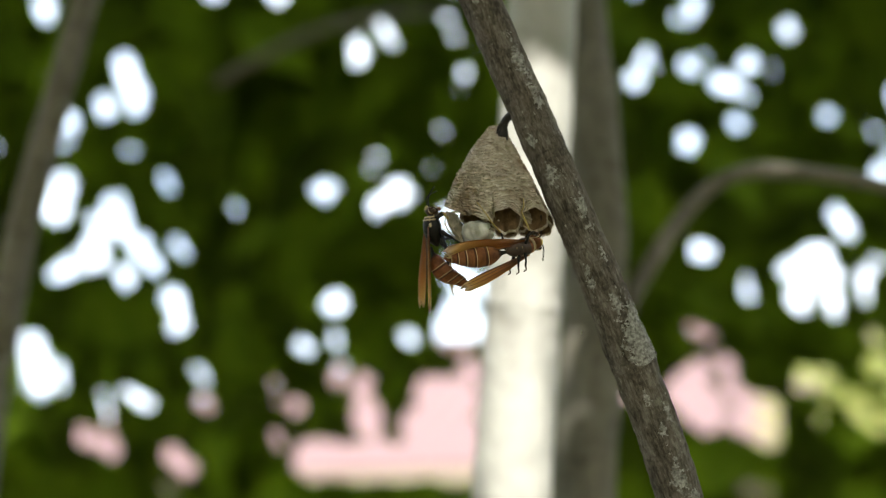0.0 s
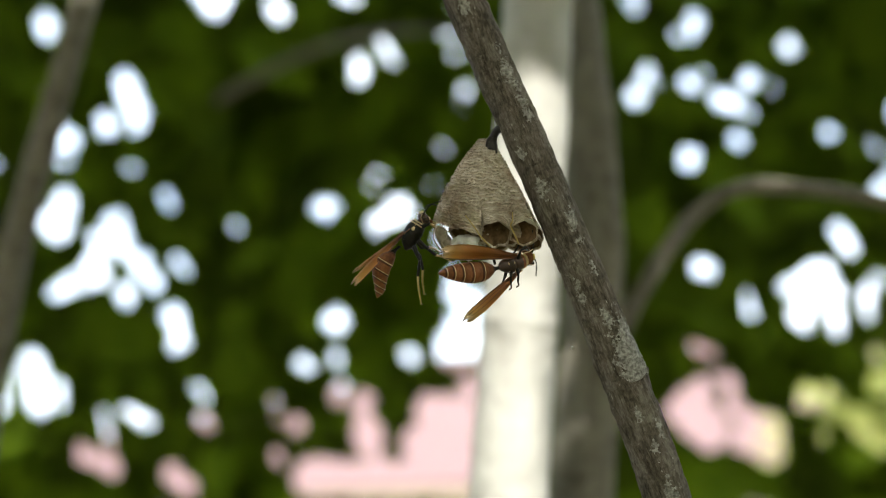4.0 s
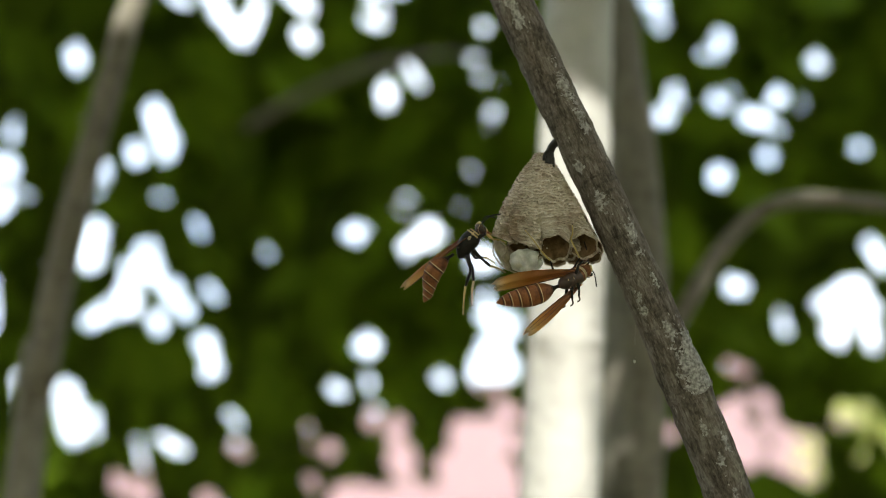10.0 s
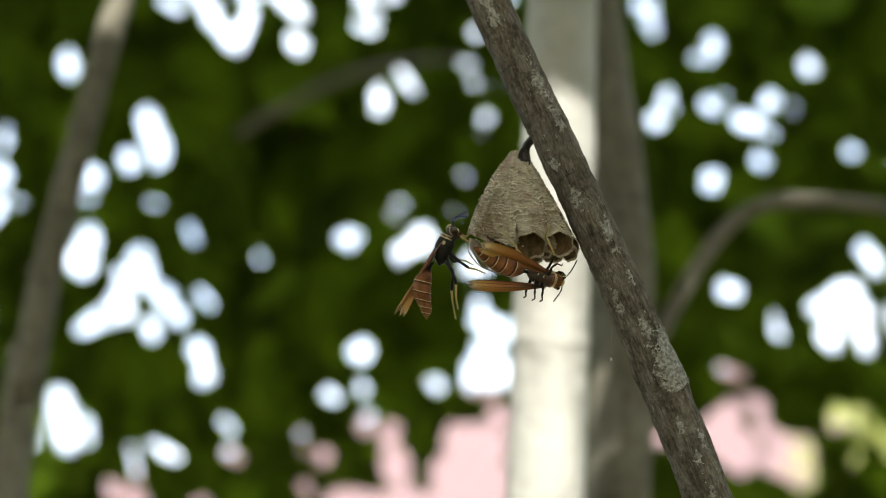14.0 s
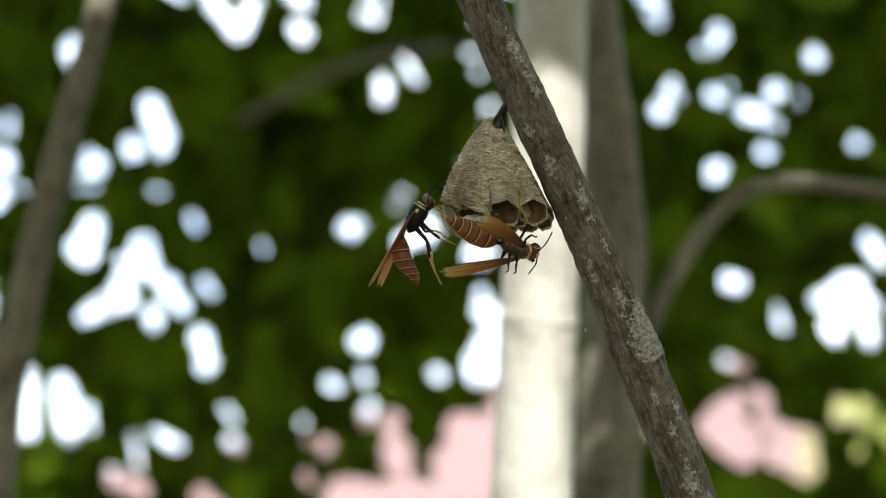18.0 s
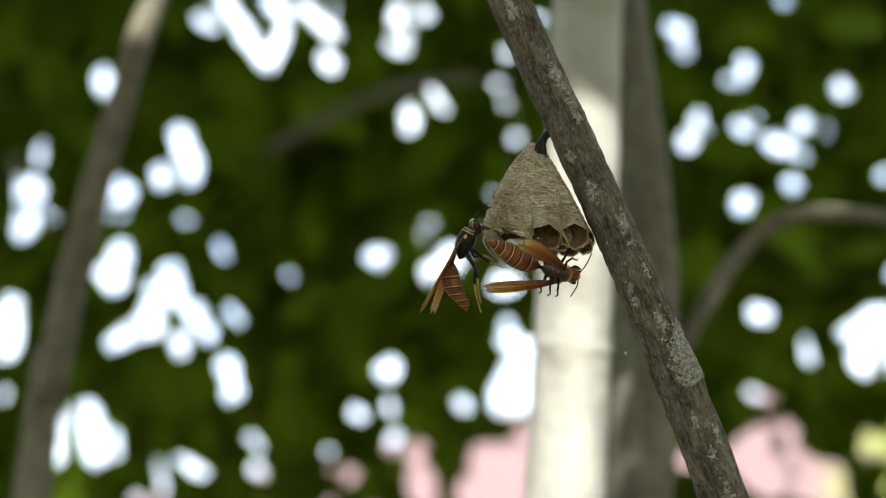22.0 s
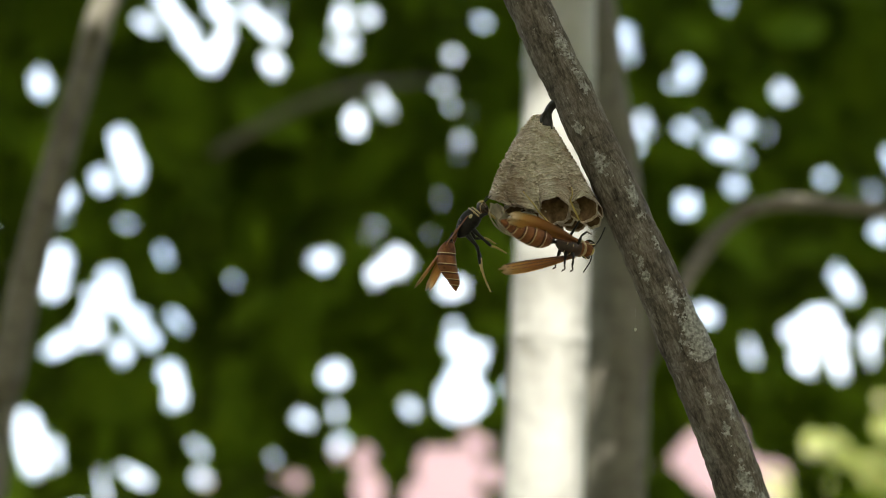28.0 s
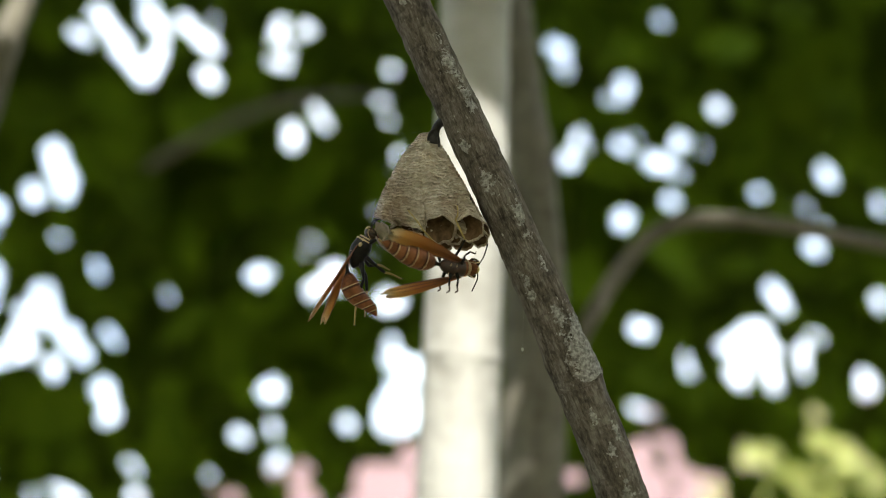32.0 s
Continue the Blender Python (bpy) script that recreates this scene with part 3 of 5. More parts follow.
def cell_axis(mouth, s, seed):
    out = Vector((mouth.x - 11.0, mouth.y - 243.5, 0))
    reach = out.length
    out = out / max(reach, 0.01)
    start = APEX + out * 0.5
    ctrl = start.lerp(mouth, 0.45) + out * ((0.30 if mouth.x < 9 else 0.04) * reach)
    c = start * (1 - s) ** 2 + ctrl * 2 * s * (1 - s) + mouth * s * s
    return c + Vector((noise.noise(Vector((s * 4, seed, 1))), noise.noise(Vector((s * 4, seed, 7))), 0)) * 0.5 * s * (1.1 - s)


def cell_ring(mouth, s, size, axes, seed):
    """Centre and rim points of one level of a six-sided cell."""
    c = cell_axis(mouth, s, seed)
    e1, e2 = Vector((1, 0, 0)).lerp(axes[0], s ** 1.5), Vector((0, 1, 0)).lerp(axes[1], s ** 3)
    r = 0.5 + (size - 0.5) * s ** 0.68
    pts = []
    for k in range(CELL_SIDES):
        a = 2 * math.pi * k / CELL_SIDES
        six = 1.04 * math.cos(math.pi / 6) / math.cos((a + seed * 0.05) % (math.pi / 3) - math.pi / 6)
        pts.append(c + (e1 * math.cos(a) + e2 * math.sin(a)) * r * (1 + (six - 1) * 0.9 * min(1, s * 1.6)))
    return c, pts


def wrinkle(p, seed, face):
    """Relief of the laid pulp, in millimetres: arched bands, creases and lumps; face is 1 on a cell's outward side."""
    sag = 0.9 * noise.noise(Vector((p.x * 0.30, p.y * 0.30, p.z * 0.22 + 3))) + 0.55 * face
    band = abs(math.sin(math.pi * (p.z * 0.40 + sag + seed * 0.3)))
    fine = abs(math.sin(math.pi * (p.z * 1.20 + 1.6 * sag + 0.9 * noise.noise(Vector((p.x * 0.6, p.y * 0.6, p.z * 0.4 + seed))))))
    keep = 0.75 + 0.8 * noise.noise(Vector((p.x * 0.5, p.y * 0.5, p.z * 0.5 + 20)))
    crease = noise.noise(Vector((p.x * 1.0, p.y * 1.0, p.z * 3.2)))
    lump = noise.noise(Vector((p.x * 0.45, p.y * 0.45, p.z * 0.45 + 9)))
    return 0.22 * band + 0.24 * fine * max(0, min(1, keep)) + 0.16 * crease + 0.24 * lump - 0.36


def wasp_nest():
    t = thing("wasp_nest", "small grey brown paper nest hanging by a dark stalk", "wasp nest")
    down, front, side, left = (DOWN_E1, DOWN_E2), (FRONT_E1, FRONT_E2), (SIDE_E1, SIDE_E2), (LEFT_E1, LEFT_E2)
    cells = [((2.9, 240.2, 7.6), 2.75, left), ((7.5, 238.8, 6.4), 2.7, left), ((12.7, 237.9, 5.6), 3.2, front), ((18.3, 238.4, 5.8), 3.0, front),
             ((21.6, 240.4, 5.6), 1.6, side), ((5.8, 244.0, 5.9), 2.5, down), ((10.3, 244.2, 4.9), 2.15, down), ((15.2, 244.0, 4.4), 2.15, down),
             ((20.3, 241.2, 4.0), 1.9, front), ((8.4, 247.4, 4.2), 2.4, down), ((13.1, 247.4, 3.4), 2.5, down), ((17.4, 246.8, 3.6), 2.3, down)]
    axis = lambda z: Vector((11.0, 245.0 - (24.6 - z) * 0.12, z))
    skins, top = [], {}
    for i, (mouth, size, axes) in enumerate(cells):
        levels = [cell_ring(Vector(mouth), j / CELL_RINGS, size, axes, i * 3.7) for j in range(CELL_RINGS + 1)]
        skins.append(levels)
        for c, pts in levels:
            for p in pts:
                d = p - axis(p.z)
                key = (int(p.z * 1.5), int((math.atan2(d.y, d.x) + math.pi) / (2 * math.pi) * 36) % 36)
                top[key] = max(top.get(key, 0), math.hypot(d.x, d.y))
    hull = {}
    for (zi, ai), r in top.items():
        near = [top[(zi + a, (ai + b) % 36)] for a in (-1, 0, 1) for b in (-2, -1, 0, 1, 2) if (zi + a, (ai + b) % 36) in top]
        hull[(zi, ai)] = sum(near) / len(near)
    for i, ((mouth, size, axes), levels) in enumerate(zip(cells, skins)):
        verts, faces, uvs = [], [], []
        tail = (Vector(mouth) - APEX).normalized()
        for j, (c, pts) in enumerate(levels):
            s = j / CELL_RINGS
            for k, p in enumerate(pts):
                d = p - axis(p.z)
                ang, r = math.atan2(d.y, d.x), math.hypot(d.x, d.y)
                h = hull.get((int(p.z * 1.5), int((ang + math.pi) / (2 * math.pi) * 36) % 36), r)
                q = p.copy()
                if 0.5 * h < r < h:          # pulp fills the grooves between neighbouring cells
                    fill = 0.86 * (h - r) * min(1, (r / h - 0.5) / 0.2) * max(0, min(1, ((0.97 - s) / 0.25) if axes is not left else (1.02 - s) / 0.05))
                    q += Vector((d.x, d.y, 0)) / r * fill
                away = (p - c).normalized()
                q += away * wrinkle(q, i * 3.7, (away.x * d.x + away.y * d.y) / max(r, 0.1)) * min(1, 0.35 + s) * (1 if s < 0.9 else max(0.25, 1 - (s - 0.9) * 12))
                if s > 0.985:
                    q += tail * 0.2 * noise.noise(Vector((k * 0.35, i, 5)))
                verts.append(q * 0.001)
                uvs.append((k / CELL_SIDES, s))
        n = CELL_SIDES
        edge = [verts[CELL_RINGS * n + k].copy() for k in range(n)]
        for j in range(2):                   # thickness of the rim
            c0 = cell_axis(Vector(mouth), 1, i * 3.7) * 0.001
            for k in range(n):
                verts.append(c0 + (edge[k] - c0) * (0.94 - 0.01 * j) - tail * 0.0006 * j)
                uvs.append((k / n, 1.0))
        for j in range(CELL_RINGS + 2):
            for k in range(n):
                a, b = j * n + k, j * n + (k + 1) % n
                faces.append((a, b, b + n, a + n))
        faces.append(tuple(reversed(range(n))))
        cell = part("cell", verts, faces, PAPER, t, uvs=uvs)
        # inner wall of the cell, with the shade of its depth in the colour
        verts, faces = [], []
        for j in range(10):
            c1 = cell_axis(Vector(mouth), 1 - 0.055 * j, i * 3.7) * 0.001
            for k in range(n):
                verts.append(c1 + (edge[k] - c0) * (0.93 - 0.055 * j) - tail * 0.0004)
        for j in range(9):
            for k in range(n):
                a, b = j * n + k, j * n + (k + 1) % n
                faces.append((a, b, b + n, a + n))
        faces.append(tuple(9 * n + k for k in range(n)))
        part("lining", verts, faces, PAPER_SHADED, cell, "brown inside of a cell, darkened in colour for its shade")
    # silk cap over one cell, and the thin torn wall beside it
    v, f = ball((0, 0, 0), (0.0031, 0.0026, 0.0024), 36, 52, 0.34, 620, lambda u: 1.0 + 0.12 * u)
    part("silk_cap", v, f, SILK, t, "dull white silk cap closing a cell", m=pose(0.0070, 0.2390, 0.0031, -12, 14, 0))
    verts, faces = [], []
    n, k = 30, 16
    for i in range(n + 1):
        s = i / n
        wide = 2.6 * math.sin(math.pi * min(1, 0.25 + 0.62 * s)) * (1 + 0.25 * noise.noise(Vector((s * 4, 2, 0))))
        for j in range(k + 1):
            w = j / k
            x = 0.7 + 2.5 * s * s + wide * w
            y = 240.2 - 1.0 * math.sin(math.pi * w) - 0.5 * s + 0.45 * noise.noise(Vector((w * 3, s * 5, 1)))
            z = 7.6 - 5.9 * s - 0.5 * w + 0.3 * noise.noise(Vector((w * 4, s * 2, 6)))
            verts.append(Vector((x, y, z)) * 0.001)
    for i in range(n):
        for j in range(k):
            q = i * (k + 1) + j
            faces.append((q, q + 1, q + k + 2, q + k + 1))
    ob = part("torn_wall", verts, faces, PAPER_THIN, t, "thin torn pale cell wall")
    sol = ob.modifiers.new("thickness", "SOLIDIFY")
    sol.thickness = 0.00014
    for pts in (((0.9, 239.4, 7.4), (0.5, 239.2, 5.0), (2.2, 238.9, 2.4), (4.4, 238.8, 1.2), (6.6, 238.6, 0.7), (9.0, 238.6, 2.0), (9.4, 238.4, 4.2)),
                ((1.9, 238.6, 7.2), (2.9, 238.2, 6.4), (3.0, 238.2, 5.0), (2.0, 238.5, 4.0), (3.4, 238.4, 2.2))):
        v, f, u = tube(bezier(mm(*pts), 40), [0.00015 + 0.00006 * noise.noise(Vector((i * 0.3, 1, 1))) for i in range(41)], 8, 0.3, 900)
        part("torn_rim", v, f, PAPER_THIN, t, "pale rim of a torn cell")
    # stalk
    line = bezier(mm((15.6, 242.2, 28.0), (13.9, 242.6, 27.2), (12.9, 243.4, 26.4), (12.3, 244.0, 24.9), (11.8, 243.6, 22.6)), 24)
    rad = [0.001 * (0.78 + 1.3 * math.exp(-i / 2.5) + 0.6 * math.exp(-(24 - i) / 4)) for i in range(25)]
    v, f, u = tube(line, rad, 14, 0.12, 700)
    part("stalk", v, f, STALK, t, "dark glossy stalk")
    for root in (((12.6, 243.6, 26.0), (11.4, 243.2, 24.8), (10.9, 242.9, 23.2)), ((12.5, 243.5, 25.6), (12.9, 243.0, 23.8), (13.0, 242.6, 22.0))):
        v, f, u = tube(bezier(mm(*root), 10), [0.0005 - 0.00003 * i for i in range(11)], 8, 0.15, 900)
        part("stalk_root", v, f, STALK, t, "dark glossy strand")


wasp_nest()


# ---- wasps ----
GASTER_R = ((0.0, 0.26), (0.09, 0.30), (0.13, 0.50), (0.17, 0.98), (0.23, 1.42), (0.32, 1.74), (0.45, 1.86), (0.58, 1.80), (0.72, 1.48), (0.86, 0.96), (0.96, 0.36), (1.0, 0.06))
GASTER_CUTS = (0.12, 0.34, 0.51, 0.65, 0.77, 0.88, 1.0)


def gaster_ring(u, length, sink, extra=0.0):
    r = float(np.interp(u, [a for a, b in GASTER_R], [b for a, b in GASTER_R])) * 0.001 + extra
    arch = sink * 0.9
    c = Vector((-length * (u - 0.12 * sink / 0.0016 * u ** 3), 0, arch * math.sin(math.pi * min(1, u * 1.25)) - sink * u ** 2.2))
    return c, r


def gaster_piece(u0, u1, length, sink, extra0=0.0, extra1=0.0, n=7, sides=20):
    verts, faces = [], []
    for i in range(n + 1):
        u = u0 + (u1 - u0) * i / n
        c, r = gaster_ring(u, length, sink, extra0 + (extra1 - extra0) * i / n)
        for k in range(sides):
            a = 2 * math.pi * k / sides
            verts.append(c + Vector((0, r * math.cos(a), r * 0.96 * math.sin(a))))
    for i in range(n):
        for k in range(sides):
            a, b = i * sides + k, i * sides + (k + 1) % sides
            faces.append((a, a + sides, b + sides, b))
    faces.append(tuple(range(sides)))
    faces.append(tuple(n * sides + k for k in reversed(range(sides))))
    return verts, faces


def wing_blade(length, width, side):
    """A folded fore wing: a long narrow blade, its hind edge rolled under, the tip frayed."""
    verts, faces = [], []
    n, k = 26, 14
    prof = ((0, 0.2), (0.1, 0.36), (0.3, 0.66), (0.5, 0.88), (0.7, 1.0), (0.82, 0.98), (0.92, 0.88), (0.97, 0.76), (1.0, 0.55))
    def spot(s, w, top):
        half = width * float(np.interp(s, [a for a, b in prof], [b for a, b in prof]))
        z = (w - 0.28) * half
        fray = (0.75 * width * noise.noise(Vector((w * 6, s * 2, side))) + 0.30 * width * noise.noise(Vector((w * 17, 3, side)))) * max(0, s - 0.85) / 0.15
        fold = 0.10 * width * math.sin(w * math.pi * 2.2) * (0.4 + 0.6 * s)
        return Vector((-s * length + fray, side * (0.28 * half * w * w + fold), z)) + Vector((0, 0.00003 if top else -0.00003, 0))
    for top in (True, False):
        for i in range(n + 1):
            for j in range(k + 1):
                verts.append(spot(i / n, j / k, top))
    row, lot = k + 1, (n + 1) * (k + 1)
    for i in range(n):
        for j in range(k):
            q = i * row + j
            faces += [(q, q + 1, q + row + 1, q + row), (lot + q, lot + q + row, lot + q + row + 1, lot + q + 1)]
    for i in range(n):
        for j in (0, k):
            q = i * row + j
            faces.append((q, q + row, lot + q + row, lot + q))
    for j in range(k):
        q = n * row + j
        faces.append((q, q + 1, lot + q + 1, lot + q))
    return verts, faces, spot


def leg_of(wasp, hip, knee, ankle, toe, name="leg", thick=1.0, foot=YELLOW, shin=BLACK):
    """A leg in the wasp's axes: its own object at the hip, with shin and foot as parts of it."""
    hip, knee, ankle, toe = [Vector(p) * 0.001 for p in (hip, knee, ankle, toe)]
    o = Vector((0, 0, 0))
    k, a, e = knee - hip, ankle - hip, toe - hip
    v, f, u = tube(bezier([o, k * 0.5 + Vector((0, 0, 0.0001)), k], 8), [0.001 * thick * r for r in (0.42, 0.46, 0.46, 0.44, 0.40, 0.36, 0.32, 0.28, 0.26)], 10)
    leg = part(name, v, f, BLACK, wasp, m=Matrix.Translation(hip))
    v, f, u = tube(bezier([k, k.lerp(a, 0.5), a], 8), [0.001 * thick * r for r in (0.24, 0.26, 0.28, 0.29, 0.30, 0.30, 0.29, 0.27, 0.22)], 10)
    part("tibia", v, f, shin, leg)
    bend = a.lerp(e, 0.5) + Vector((0.0002, 0, 0.0003))
    v, f, u = tube(bezier([a, bend, e], 12), [0.001 * thick * (0.23 - 0.008 * i + (0.04 if i % 3 == 0 else 0)) for i in range(13)], 8)
    part("tarsus", v, f, foot, leg, "yellow foot" if foot is YELLOW else "dark brown foot")
    for s in (-1, 1):
        v, f, u = tube([e, e + Vector((0.0002, 0.00025 * s, -0.0004))], [0.00009, 0.00004], 6)
        part("claw", v, f, DARK_RUST, leg)
    return leg


def thorax_shape():
    """One smooth stocky body: neck, shoulders, back shield, and the slope down to the waist."""
    verts, faces, n, k = [], [], 40, 28
    prof = ((3.0, 0.75), (2.8, 1.15), (2.4, 1.5), (1.7, 1.82), (0.8, 2.02), (-0.2, 2.02), (-1.0, 1.9), (-1.8, 1.72), (-2.6, 1.4), (-3.1, 1.0), (-3.5, 0.55), (-3.8, 0.32))
    xs, rs = [a for a, c in prof][::-1], [c for a, c in prof][::-1]
    for i in range(n + 1):
        x = 3.0 - 6.8 * i / n
        r = float(np.interp(x, xs, rs))
        for j in range(k):
            a = 2 * math.pi * j / k
            up = max(0, math.sin(a))
            dip = 0.07 * up * (math.exp(-((x + 0.75) / 0.16) ** 2) + math.exp(-((x + 1.75) / 0.16) ** 2)) + 0.05 * math.exp(-((x - 2.1) / 0.14) ** 2) + 0.05 * (1 - up) * math.exp(-((x - 0.2) / 0.15) ** 2)
            q = r * (1 - dip)
            drop = 0.35 * max(0, -x - 1.2)
            p = Vector((x, q * 0.92 * math.cos(a), q * math.sin(a) - drop * 0.6))
            p += Vector((0, math.cos(a), math.sin(a))) * 0.05 * noise.noise(p * 2.5)
            verts.append(p * 0.00094)
    for i in range(n):
        for j in range(k):
            a, c = i * k + j, i * k + (j + 1) % k
            faces.append((a, a + k, c + k, c))
    faces.append(tuple(range(k)))
    faces.append(tuple(n * k + j for j in reversed(range(k))))
    return verts, faces


def wasp(label, wing_len, sink, legs, antennae, head_turn, face, blades=(0.0024, 0.0024), hinge=-0.0038, length=0.0112):
    w = thing("paper_wasp", label, "wasp", "wasps on the nest")
    v, f = thorax_shape()
    part("thorax", v, f, DARK_RUST if face else BLACK, w, "dark brown thorax" if face else "black thorax")
    for s in (-1, 1):
        for c, size in (((2.0, 1.42, 0.75), (0.50, 0.11, 0.10)), ((-1.0, 0.75, 1.62), (0.09, 0.5, 0.09)), ((-2.1, 0.9, 1.15), (0.08, 0.34, 0.1))):
            v, f = ball(mm((c[0], c[1] * s, c[2]))[0], mm(size)[0], 6, 10)
            part("thorax_mark", [q * 0.96 for q in v], f, BAND, w, "cream mark")
    for s in (-1, 1):
        v, f = ball(mm((0.9, 1.86 * s, 0.85))[0], mm((0.48, 0.26, 0.36))[0], 8, 12)
        part("tegula", [q * 0.93 for q in v], f, BAND, w, "cream scale at the wing's root")
    # collar behind the head
    for x, q in ((2.62, 1.40), (2.05, 1.78)):
        v, f, u = tube([Vector((x, q * 0.92 * math.cos(a), q * math.sin(a))) * 0.00094 for a in [math.pi * (-0.1 + 1.2 * i / 24) for i in range(25)]], 0.00015, 8)
        part("collar", v, f, BAND, w, "cream collar line")
    if face:
        v, f = thorax_shape()
        keep = [i for i, q in enumerate(v) if 0.0010 < q.x < 0.0026]
        first, last = keep[0] // 28, keep[-1] // 28
        v = [Vector((q.x, q.y * 1.03, q.z * 1.03)) for q in v[first * 28:(last + 1) * 28]]
        f = [(i * 28 + j, (i + 1) * 28 + j, (i + 1) * 28 + (j + 1) % 28, i * 28 + (j + 1) % 28) for i in range(last - first) for j in range(28)]
        part("pronotum", v, f, RUST, w, "rust brown front of the thorax")
    # head
    v, f = ball((0, 0, 0), mm((1.15, 1.8, 1.6))[0], 14, 22, 0.02, 900)
    head = part("head", v, f, RUST if face else DARK_RUST, w, "brown head with yellow face", m=pose(0.0036, 0, -0.0003) @ Matrix.Scale(0.90, 4) @ pose(0, 0, 0, 0, head_turn[0], head_turn[1]))
    for s in (-1, 1):
        v, f = ball(mm((0.30, 1.45 * s, 0.25))[0], mm((0.75, 0.66, 1.25))[0], 10, 16)
        part("eye", v, f, EYE_BROWN, head, "dark glossy eye")
        v, f = ball(mm((0.9, 0.45 * s, -1.35))[0], mm((0.42, 0.42, 0.6))[0], 7, 10)
        part("mandible", v, f, RUST, head)
        v, f, u = tube(bezier(mm((0.2, 1.9 * s, 1.35), (-0.5, 1.55 * s, 0.9), (-0.8, 1.2 * s, -0.6)), 8), 0.00009, 8)
        part("eye_stripe", v, f, BAND, head, "yellow line behind the eye")
    v, f = ball(mm((0.78, 0, -0.55))[0], mm((0.5, 0.95, 0.85))[0], 8, 14)
    part("face_plate", v, f, YELLOW, head, "yellow face plate")
    v, f = ball(mm((0.35, 0, 1.35))[0], mm((0.6, 0.85, 0.4))[0], 8, 12)
    part("crown_mark", v, f, YELLOW, head)
    for pts in antennae:
        pts = mm(*pts)
        line = bezier(pts, 18)
        v, f, u = tube(line, [0.001 * (0.10 + 0.045 * min(1, i / 9) + (0.014 if i % 2 else 0)) for i in range(19)], 8)
        part("antenna", v, f, BLACK, head, "dark antenna")
    # gaster
    v, f = gaster_piece(0.0, 0.14, length, sink, 0.00003, 0.00003)
    g = part("gaster", v, f, BLACK, w, "banded rust brown abdomen", m=pose(hinge, 0, -0.0005) @ Matrix.Scale(1.12 if face else 1.05, 4))
    for i in range(6):
        u0, u1 = GASTER_CUTS[i], GASTER_CUTS[i + 1]
        v, f = gaster_piece(u0 - 0.012, u1, length, sink, -0.00006, 0.00005)
        part("segment", v, f, RUST, g)
        v, f = gaster_piece(u0 + 0.002, u0 + (u1 - u0) * 0.22, length, sink, 0.00003, 0.00001, 4)
        part("segment_base", v, f, CHESTNUT, g, "dark front edge of a segment")
        if i < 5:
            v, f = gaster_piece(u1 - 0.011, u1 + 0.002, length, sink, 0.00004, 0.00007, 3)
            part("band", v, f, BAND, g, "thin cream band")
    # wings
    wings = []
    for s in (-1, 1):
        v, f, spot = wing_blade(wing_len, blades[0] if s < 0 else blades[1], s)
        wing = part("wing", v, f, WING, w, "amber folded wing", m=pose(0.0006, 0.0013 * s, 0.0011))
        for wv, r in ((0.02, 0.00017), (0.3, 0.0001), (0.62, 0.00008)):
            line = [spot(0.02 + 0.94 * i / 14, wv, True) for i in range(15)]
            vv, ff, u = tube(line, [r * (1 - 0.04 * i) for i in range(15)], 6)
            part("vein", vv, ff, VEIN, wing)
        line = [spot(0.9 + 0.1 * i / 5, 0.98, True) for i in range(6)] + [spot(1.0, 0.98 - 0.9 * i / 5, True) for i in range(1, 6)]
        vv, ff, u = tube(line, 0.00015, 6)
        part("wing_edge", vv, ff, WING_EDGE, wing, "pale frayed wing edge")
        wings.append(wing)
    made = [leg_of(w, *spec) for spec in legs]
    return w, g, wings, made


def turned(spec, deg):
    """Points given upright in the view, turned into the axes of a body that is pitched by deg."""
    m = pose(0, 0, 0, 0, deg, 0)
    return [tuple(m @ Vector(p)) for p in spec[:4]] + list(spec[4:])


# hanging at the side of the nest
A_LEGS = [turned(p, 78) for p in (
    ((1.2, -0.8, 1.8), (2.6, -1.6, 2.6), (4.0, -1.8, 1.6), (6.6, -1.8, 1.0), "leg", 0.9, YELLOW, YELLOW),
    ((1.2, 0.8, 1.8), (3.0, 1.4, 3.0), (4.4, 1.6, 2.4), (6.8, 1.4, 3.0), "leg", 0.9, YELLOW, YELLOW),
    ((1.3, -1.0, -0.9), (3.4, -2.0, -2.5), (5.0, -2.0, -3.5), (8.4, -1.4, -4.4)),
    ((1.4, 1.0, -0.8), (2.6, 1.8, -2.6), (4.2, 1.6, -2.2), (6.6, 1.2, -3.0)),
    ((0.9, -1.0, -2.2), (2.6, -2.2, -4.6), (3.2, -2.0, -7.8), (5.6, -1.6, -13.0)),
    ((0.7, 1.0, -2.2), (3.0, 1.8, -4.2), (4.0, 1.4, -7.0), (5.0, 1.0, -11.8)))]
wasp_a, gaster_a, wings_a, legs_a = wasp("rust brown and black paper wasp clinging to the nest's side", 0.0158, 0.0013, A_LEGS,
    (((0.7, 0.4, 0.9), (2.2, 0.7, 1.7), (3.4, 0.9, 1.3), (4.9, 1.2, -0.4)), ((0.7, -0.4, 0.9), (2.1, -0.8, 1.5), (3.6, -1.2, 1.6), (5.4, -1.4, 0.9))), (20, 0), False, (0.0024, 0.0024), -0.0034, 0.0118)
# hanging under the cells
wasp_b, gaster_b, wings_b, legs_b = wasp("rust brown and black paper wasp hanging under the open cells", 0.0162, 0.0008, [],
    (((0.7, 0.5, 0.9), (2.0, 1.4, 0.6), (3.0, 2.6, 0.4), (3.3, 5.2, 0.2)), ((0.7, -0.5, 0.9), (2.0, -1.4, 0.8), (2.6, -3.0, 0.8), (2.3, -5.6, 0.6))), (25, 0), True, (0.0021, 0.0030), -0.0029, 0.0124)


